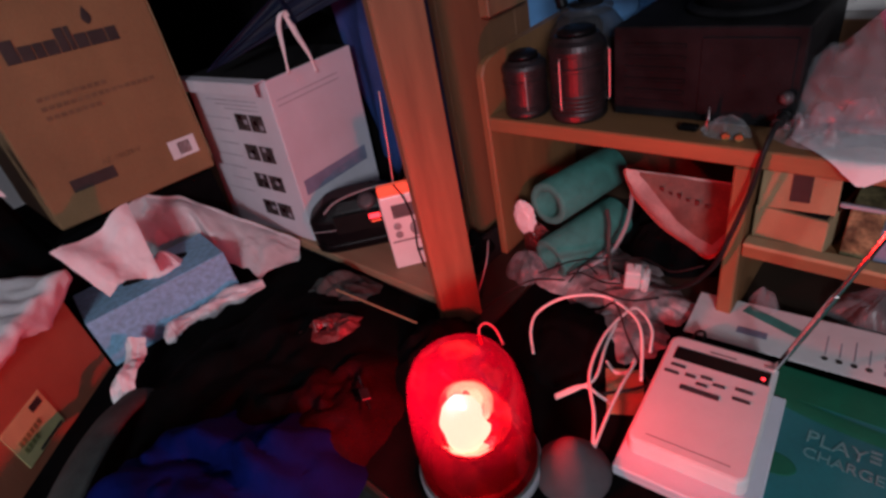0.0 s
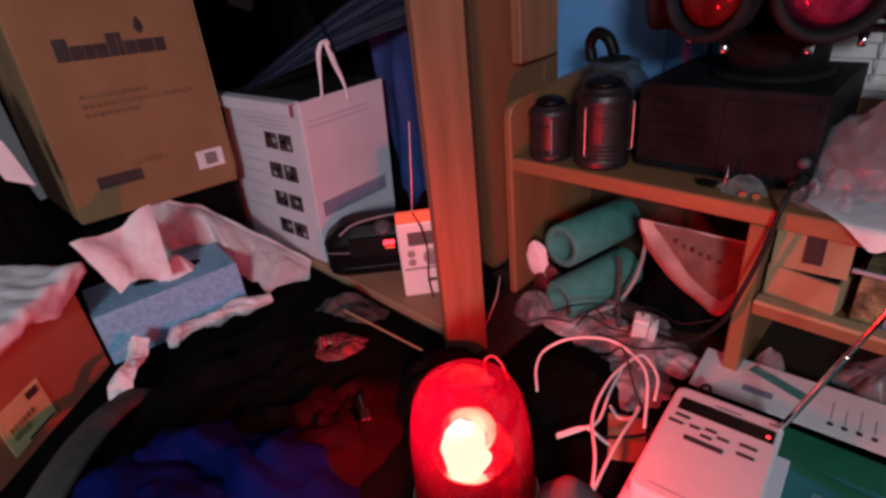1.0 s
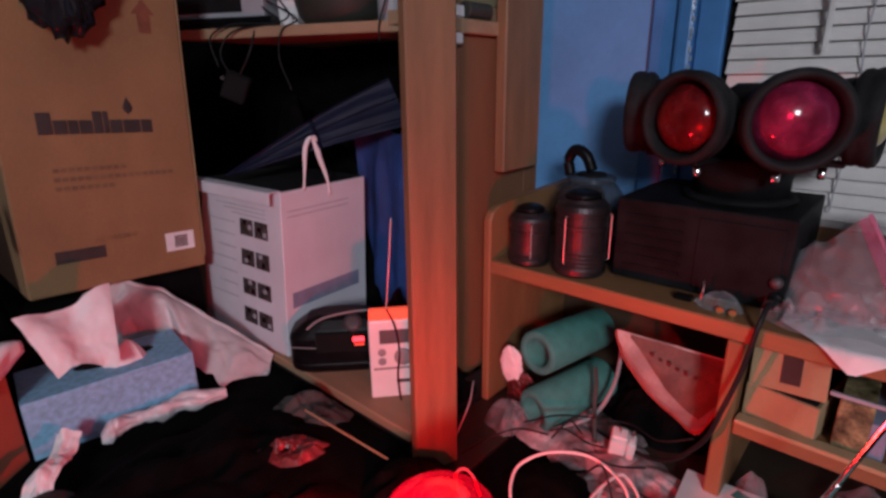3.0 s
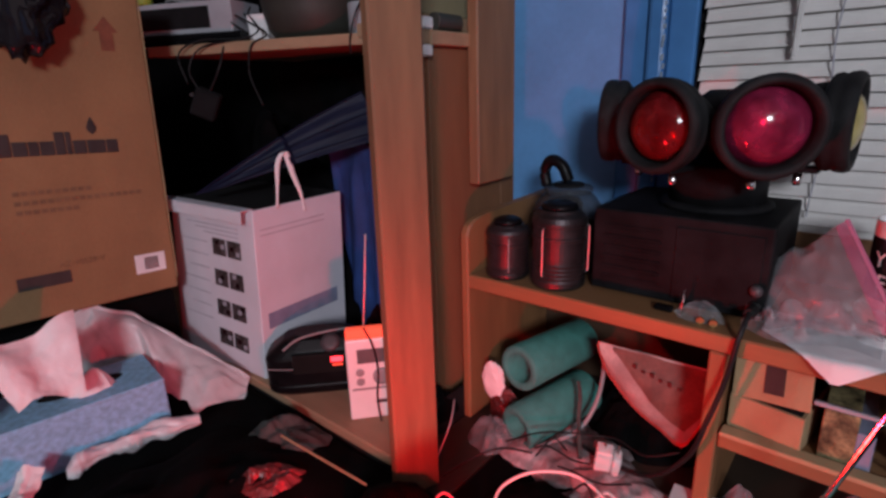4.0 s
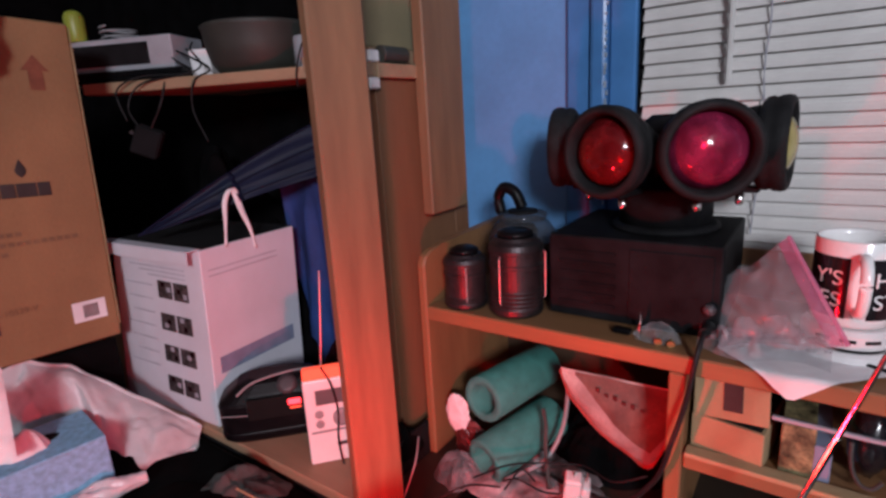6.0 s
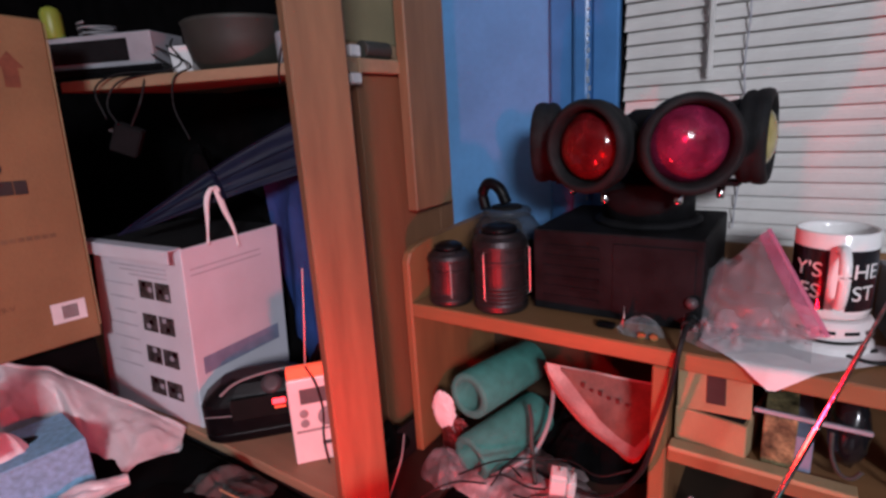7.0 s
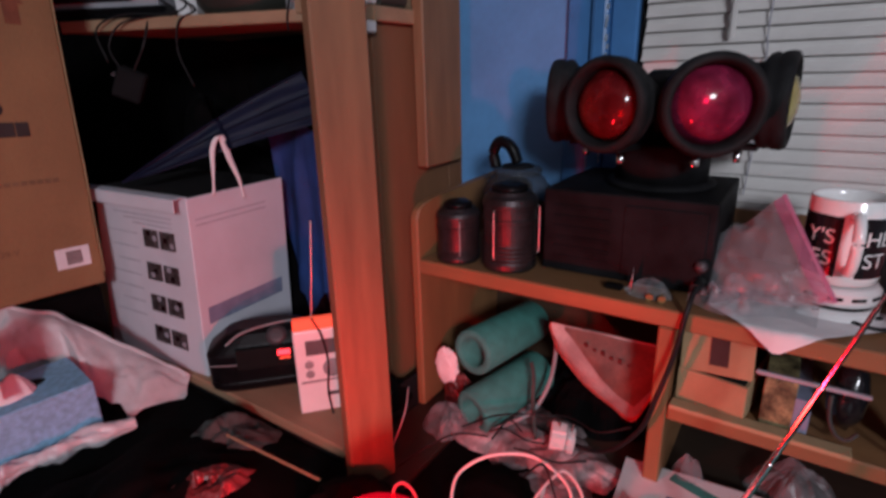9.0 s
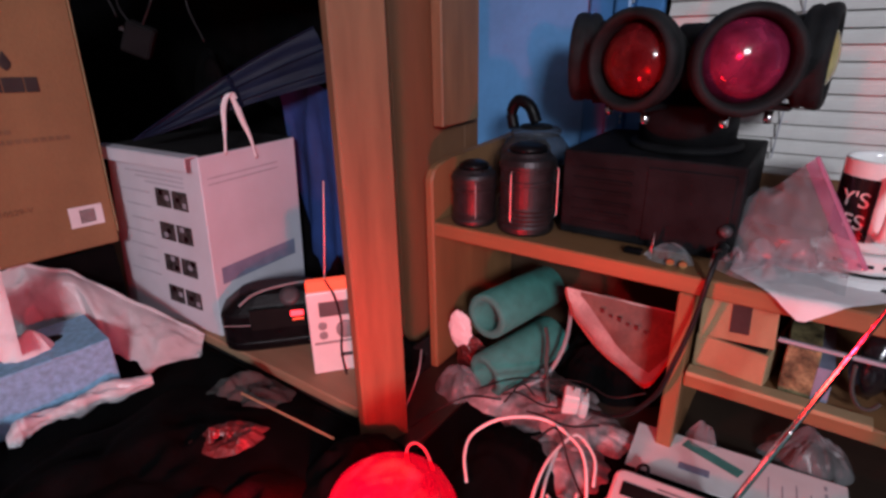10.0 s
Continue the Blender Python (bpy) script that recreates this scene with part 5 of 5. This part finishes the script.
# white printed carton with ribbon
ca = thing("appliance_carton", "white printed appliance carton with product photos and ribbon", "carton", pose(0.452, 0.841, LEDGE + 0.0005, 0, 0, 4))
part("body", block(0, 0.206, 0, 0.290, 0, 0.316, 0.0015), WHITE_CARD, ca)
fl = part("top_flap", block(-0.020, 0.004, 0.004, 0.298, 0.3165, 0.3185, 0.0006), WHITE_CARD, ca)
part("flap_front", block(-0.0205, -0.0190, 0.004, 0.298, 0.296, 0.3164, 0.0005), WHITE_CARD, fl)
# closed body: this black plate paints the shade of an open top
part("lid_shade_plate", block(0.006, 0.204, 0.003, 0.287, 0.3162, 0.3175), BLACK_GAP, ca, "black plate standing for shade in the open top")
for r in range(4):
    for c in range(2):
        y = 0.046 + 0.050 * c
        z = 0.221 - 0.0605 * r
        photo = part("product_photo", block(-0.0010, -0.0002, y, y + 0.044, z, z + 0.032), PHOTO, ca)
        for q in range(3):
            py, pz = y + 0.004 + 0.009 * ((q * 2 + r) % 3), z + 0.005 + 0.008 * ((q + c) % 3)
            part("photo_patch", block(-0.0014, -0.0011, py, py + 0.011, pz, pz + 0.009), (GREY_PRINT, RED_CLOTH, INK)[(q + r) % 3], photo)
for r in range(3):
    part("print_bar", block(-0.0008, -0.0002, 0.05, 0.23 - 0.03 * r, 0.276 - 0.008 * r, 0.279 - 0.008 * r), PALE_PRINT, ca)
for r in range(7):
    part("print_bar", block(-0.0008, -0.0002, 0.160, 0.255 - 0.012 * (r % 3), 0.24 - 0.026 * r, 0.243 - 0.026 * r), PALE_PRINT, ca)
for r in range(2):
    part("print_bar", block(0.012, 0.16, -0.0010, -0.0002, 0.278 - 0.010 * r, 0.2805 - 0.010 * r), PALE_PRINT, ca)
part("blue_band", block(0.016, 0.184, -0.0010, -0.0002, 0.094, 0.124), BLUE_PRINT, ca)
for x0, h in ((0.085, 0.030), (0.12, 0.042), (0.155, 0.036)):
    part("product_photo", block(x0, x0 + 0.024, -0.0010, -0.0002, 0.008, 0.008 + h), PHOTO, ca)
RIB = [Vector(p) for p in ((0.050, -0.003, 0.312), (0.056, 0.000, 0.352), (0.062, 0.004, 0.386), (0.074, 0.006, 0.404), (0.084, 0.006, 0.402), (0.093, 0.002, 0.366), (0.104, -0.003, 0.330), (0.110, -0.005, 0.296))]


def ribbon_place(u, v):
    c = spline(RIB, 6)
    q = u * (len(c) - 1)
    k = min(int(q), len(c) - 2)
    p = c[k].lerp(c[k + 1], q - k)
    w = 0.0120 * (0.30 + 0.70 * abs(math.cos(math.pi * (1.15 * u + 0.42))))
    return p + Vector((0.9, -0.3, 0.12)).normalized() * w * (v - 0.5)


part("ribbon", sheet(48, 3, ribbon_place, 0.0008), TISSUE, ca, "white cloth carry ribbon", smooth=True)
# the filled carton leans to one side
for o in ca.children_recursive:
    for v in o.data.vertices:
        v.co.x += 0.055 * v.co.z
        v.co.y -= 0.075 * v.co.z * max(0.0, v.co.y) / 0.29

# clock radio, white radio
ck = thing("clock_radio", "black rounded clock radio with a red lit display", "clock radio", turn_to((0.518, 0.752, LEDGE + 0.0005), (0.73, -0.68, 0), (0, 0, 1)))
bm = bmesh.new()
prof = [(0.086, 0.0), (0.093, 0.006), (0.095, 0.012), (0.095, 0.016), (0.0925, 0.018), (0.0945, 0.021), (0.0955, 0.054), (0.0955, 0.066), (0.093, 0.071), (0.080, 0.082), (0.062, 0.096), (0.044, 0.102)]
rings = []
for hw, h in prof:
    rings.append([bm.verts.new((math.copysign(abs(math.cos(a)) ** 0.42, math.cos(a)) * hw, h, math.copysign(abs(math.sin(a)) ** 0.42, math.sin(a)) * hw * 0.48)) for a in (2 * math.pi * i / 32 for i in range(32))])
for a, b in zip(rings, rings[1:]):
    for i in range(32):
        bm.faces.new((a[i], b[i], b[(i + 1) % 32], a[(i + 1) % 32]))
bm.faces.new(rings[0])
bm.faces.new(rings[-1][::-1])
part("case", bm, BLACK_PLASTIC, ck)
part("display_glass", block(-0.045, 0.055, 0.044, 0.080, 0.0440, 0.0530, 0.001), DARK_SCREEN, ck)
part("lit_digits", block(0.020, 0.040, 0.064, 0.0735, 0.0531, 0.0535), LED, ck)
part("lit_digits", block(0.022, 0.040, 0.0565, 0.0600, 0.0531, 0.0534), STATUS, ck)
part("seam_or_lit_rim", tube([(-0.09, 0.052, 0.040), (-0.04, 0.053, 0.050), (0.04, 0.053, 0.050), (0.09, 0.052, 0.040)], 0.0010, 5), GREY_BUTTON, ck)
part("top_badge", lathe([(0.016, 0), (0.017, 0.0015), (0.008, 0.002)], 20, m=pose(0.02, 0.092, 0.034, -40, 0, 0)), BUTTON, ck, smooth=True)
part("top_cord", tube([(-0.06, 0.086, 0.040), (-0.03, 0.104, 0.036), (0.03, 0.110, 0.024), (0.080, 0.098, 0.0)], 0.0020, 6), GREY_BUTTON, ck)

pr = thing("portable_radio", "white portable radio with a small screen and lit top", "radio", turn_to((0.496, 0.589, LEDGE + 0.0005), (0.76, -0.65, 0), (0.072, -0.030, 1)))
part("case", block(-0.042, 0.042, 0, 0.138, -0.016, 0.0, 0.003, seg=2), WHITE_PLASTIC, pr)
part("lit_top", block(-0.0405, 0.0405, 0.1382, 0.1555, -0.0155, -0.0005, 0.002), STATUS, pr, "red glowing top bar")
part("screen", block(-0.025, 0.030, 0.098, 0.122, 0.0002, 0.0012), SCREEN, pr)
for x, y, r in ((-0.022, 0.083, 0.0065), (-0.022, 0.067, 0.0065)):
    part("round_button", lathe([(r, 0.0002), (r, 0.002), (r * 0.6, 0.0028)], 18, m=pose(x, y, 0)), GREY_BUTTON, pr)
part("dial", lathe([(0.0145, 0.0002), (0.0145, 0.003), (0.010, 0.004)], 28, m=pose(0.012, 0.074, 0)), GREY_BUTTON, pr, smooth=True)
part("groove", block(-0.036, 0.036, 0.0520, 0.0555, 0.0002, 0.0010), GREY_BUTTON, pr)
part("switch", block(0.000, 0.022, 0.027, 0.033, 0.0002, 0.0018, 0.0005), BUTTON, pr)
part("aerial", tube([(-0.012, 0.152, -0.012), (-0.006, 0.21, -0.014), (0.002, 0.30, -0.02)], 0.0010, 6, curve=False), WIRE, pr)
part("earphone_lead", tube([(-0.012, 0.158, 0.0), (0.000, 0.130, 0.006), (0.006, 0.085, 0.005), (0.002, 0.040, 0.006), (0.006, -0.001, 0.010), (0.014, -0.004, 0.03), (0.02, -0.03, 0.038)], 0.0016, 6), CABLE_BLACK, pr)

# dark shelf contents
def pleat(u, v):
    # folded navy umbrella-like fabric fanning up to the side
    base = Vector((0.44, 0.97, 1.105)).lerp(Vector((0.69, 0.79, 1.268)), u)
    drop = 0.085 * u ** 0.8 * v
    w = 0.0014 * abs(math.sin(v * 10)) * u + 0.003 * wrinkle(u * 0.2, v * 0.2, 3, 14, 2)
    return (base.x + w, base.y + 0.5 * w - 0.05 * v * u, max(1.096, base.z - drop + 0.012 * math.sin(2.6 * u)))


um = thing("folded_umbrella", "folded dark navy fabric umbrella on the white carton", "umbrella", pose(0, 0, 0))
part("canopy", sheet(30, 64, pleat), NAVY_CLOTH, um, smooth=True)
for k in range(3):
    part("rib", tube([Vector(pleat(q / 10, 0.02 + 0.4 * k)) - Vector((0.003, 0.002, 0)) for q in range(11)], 0.0012, 5, 2), NAVY_CLOTH, um)
part("tie_strap", tube([Vector(pleat(0.52, q / 8)) - Vector((0.005, 0.004, 0)) for q in range(9)], 0.006, 6, 2, flat=0.25), NAVY_CLOTH, um)
single("black_backpack", mound(0.74, 1.10, 0.11, 0.26, LEDGE + 0.001, 0.44, 7, 0.4, 51.0, 0, 8), BLACK_CLOTH, "bulky black bag at the back of the shelf", "bag", smooth=True)
single("blue_tarp", sheet(44, 20, lambda u, v: (0.70 + 0.014 * abs(math.sin(11 * u + 1.5 * v)) + 0.014 * wrinkle(u * 0.3, v * 0.12, 1, 16), 0.66 + 0.25 * u, LEDGE + 0.002 + (0.42 + 0.02 * math.sin(9 * u)) * v)), BLUE_SHEET, "bright blue cloth hanging behind the post", "cloth", smooth=True)
single("red_pouch", mound(0.640, 0.745, 0.055, 0.05, LEDGE + 0.001, 0.085, 20, 0.7, 53.0), RED_CLOTH, "crumpled dark red pouch behind the radio", "pouch", smooth=True)
single("black_pouch", mound(0.565, 0.511, 0.045, 0.016, LEDGE + 0.001, 0.075, 18, 0.6, 57.0), BLACK_CLOTH, "black pouch behind the post", "pouch", smooth=True)
single("foil_packet", mound(0.512, 0.508, 0.024, 0.018, LEDGE + 0.001, 0.045, 24, 0.7, 59.0), RED_WRAP, "shiny orange and red foil packet", "wrapper")

UP = 1.3732
bowl = single("bowl", lathe([(0.070, 0.0), (0.078, 0.002), (0.092, 0.020), (0.100, 0.050), (0.103, 0.080), (0.106, 0.086), (0.102, 0.089), (0.097, 0.082), (0.094, 0.050), (0.084, 0.022), (0.0005, 0.008)], 44), POT_GREY, "large dull grey-green metal bowl on the plank", "bowl", pose(0.715, 0.935, UP), True)
for k in range(2):
    single("flat_player", block(-0.150, 0.105, 0.0, 0.010, -0.11, 0.012, 0.001, m=turn_to((0.566, 1.125, UP + 0.0003 + 0.0105 * k), (0.42, -0.90, 0), (0, 0, 1))), BLACK_PLASTIC, "flat black player under the grey case", "player", group="stacked black players")
gb = thing("grey_case", "grey plastic electronics case with an open black slot", "case", turn_to((0.560, 1.135, UP + 0.0215), (0.42, -0.90, 0), (0, 0, 1)))
part("shell", block(-0.150, 0.095, 0, 0.060, -0.10, 0, 0.002), GREY_BOX, gb)
part("dark_slot", block(-0.120, 0.045, 0.010, 0.050, 0.0002, 0.0012), BLACK_GAP, gb)
single("spray_cap", lathe([(0.017, 0), (0.018, 0.002), (0.018, 0.046), (0.014, 0.055), (0.006, 0.059)], 28), LIME, "yellow-green round cap standing on the grey case", "cap", pose(0.522, 1.244, UP + 0.0817), True)
coil = [(0.034 * math.cos(0.7 * k) * (1 + 0.05 * math.sin(k)), 0.030 * math.sin(0.7 * k), 0.003 + 0.0011 * k) for k in range(24)]
single("cable_coil", tube(coil, 0.0022, 6, 4), GREY_BUTTON, "coiled grey cable lying on the grey case", "cable", pose(0.585, 1.205, UP + 0.0817), True)
single("white_pack", block(-0.022, 0.022, -0.02, 0.02, 0, 0.055, 0.004, m=pose(0.655, 1.03, UP, 0, -8, 30)), TISSUE, "white paper pack between case and bowl", "pack")
single("grey_can", lathe([(0.024, 0), (0.026, 0.002), (0.026, 0.052), (0.024, 0.055), (0.020, 0.053)], 28), GREY_BOX, "small grey can on the plank", "can", pose(0.715, 0.80, UP), True)
single("drab_carton", block(0.600, 0.800, 0.56, 0.66, UP + 0.003, UP + 0.22, 0.002), BEIGE_BOX, "drab olive carton on the plank shelf", "carton")
single("grey_tin", lathe([(0.011, 0), (0.012, 0.001), (0.012, 0.052), (0.011, 0.053)], 20, m=pose(0.600, 0.532, 1.3625, 0, 90, 0)), POT_GREY, "small grey tin lying on the shelf rail", "tin")
part("carton_board", block(0.600, 0.760, 0.550, 0.690, 1.3535, 1.3745, 0.001), RAW_WOOD, rack)
clip = thing("cord_clip", "white plastic clamp on the shelf edge", "clamp", pose(0.572, 0.524, 1.3502))
part("upper_jaw", block(-0.010, 0.010, -0.008, 0.010, 0.0, 0.015, 0.002), WHITE_PLASTIC, clip)
part("lower_jaw", block(-0.010, 0.010, -0.006, 0.012, -0.034, -0.0195, 0.002), WHITE_PLASTIC, clip)
part("spine", block(0.006, 0.010, -0.0060, -0.0042, -0.0205, 0.002, 0.0004), RAW_WOOD, clip)
HC = "thin black cable tangled along the plank"
for pts in ([(0.62, 1.10, 0.075), (0.600, 1.055, 0.040), (0.605, 1.005, 0.012), (0.59, 1.03, 0.006), (0.545, 1.085, 0.004), (0.520, 1.125, -0.02), (0.525, 1.115, -0.075)],
            [(0.65, 1.06, 0.070), (0.620, 1.020, 0.050), (0.615, 0.985, 0.020), (0.592, 1.000, 0.004), (0.545, 1.075, -0.008), (0.522, 1.095, -0.05), (0.530, 1.075, -0.095)],
            [(0.60, 1.08, 0.065), (0.625, 1.010, 0.030), (0.615, 0.960, 0.008), (0.590, 0.975, -0.01), (0.585, 0.985, -0.06), (0.590, 0.960, -0.12)],
            [(0.63, 1.12, 0.080), (0.640, 1.060, 0.055), (0.655, 0.995, 0.030), (0.66, 0.95, 0.010)],
            [(0.70, 0.78, 0.06), (0.675, 0.775, 0.030), (0.668, 0.785, -0.01), (0.672, 0.79, -0.035)]):
    single("tangled_cable", tube([(x, y, UP + h) for x, y, h in pts], 0.0018, 6, 8), CABLE_BLACK, HC, "cable", smooth=True)
adp = thing("power_adapter", "black plug adapter hanging on its cable", "adapter", pose(0.540, 1.080, 1.262, 10, 25, -40) @ Matrix.Scale(1.2, 4))
part("block", block(-0.020, 0.020, -0.012, 0.012, -0.025, 0.020, 0.003), BLACK_GAP, adp)
part("cord", tube([(0, 0, 0.02), (0.004, 0, 0.06), (0.0, 0.01, 0.10)], 0.0018, 6), CABLE_BLACK, adp)
for y in (-0.005, 0.005):
    part("prong", block(-0.027, -0.0205, y - 0.001, y + 0.001, 0.002, 0.006), CHROME, adp)


def bag_blob(u, v):
    a, b = 2 * math.pi * u, math.pi * v
    w = 1 + 0.35 * wrinkle(math.cos(a) * math.sin(b) * 0.1, math.sin(a) * math.sin(b) * 0.1, math.cos(b) * 0.1, 22, 3)
    return (0.250 + 0.062 * w * math.sin(b) * math.cos(a), 1.024 + 0.018 * w * math.sin(b) * math.sin(a), 1.440 + 0.098 * w * math.cos(b))


single("black_plastic_bag", sheet(40, 24, bag_blob), BLACK_GLAZE, "shiny black plastic bag hanging over the large carton", "plastic bag", smooth=True)
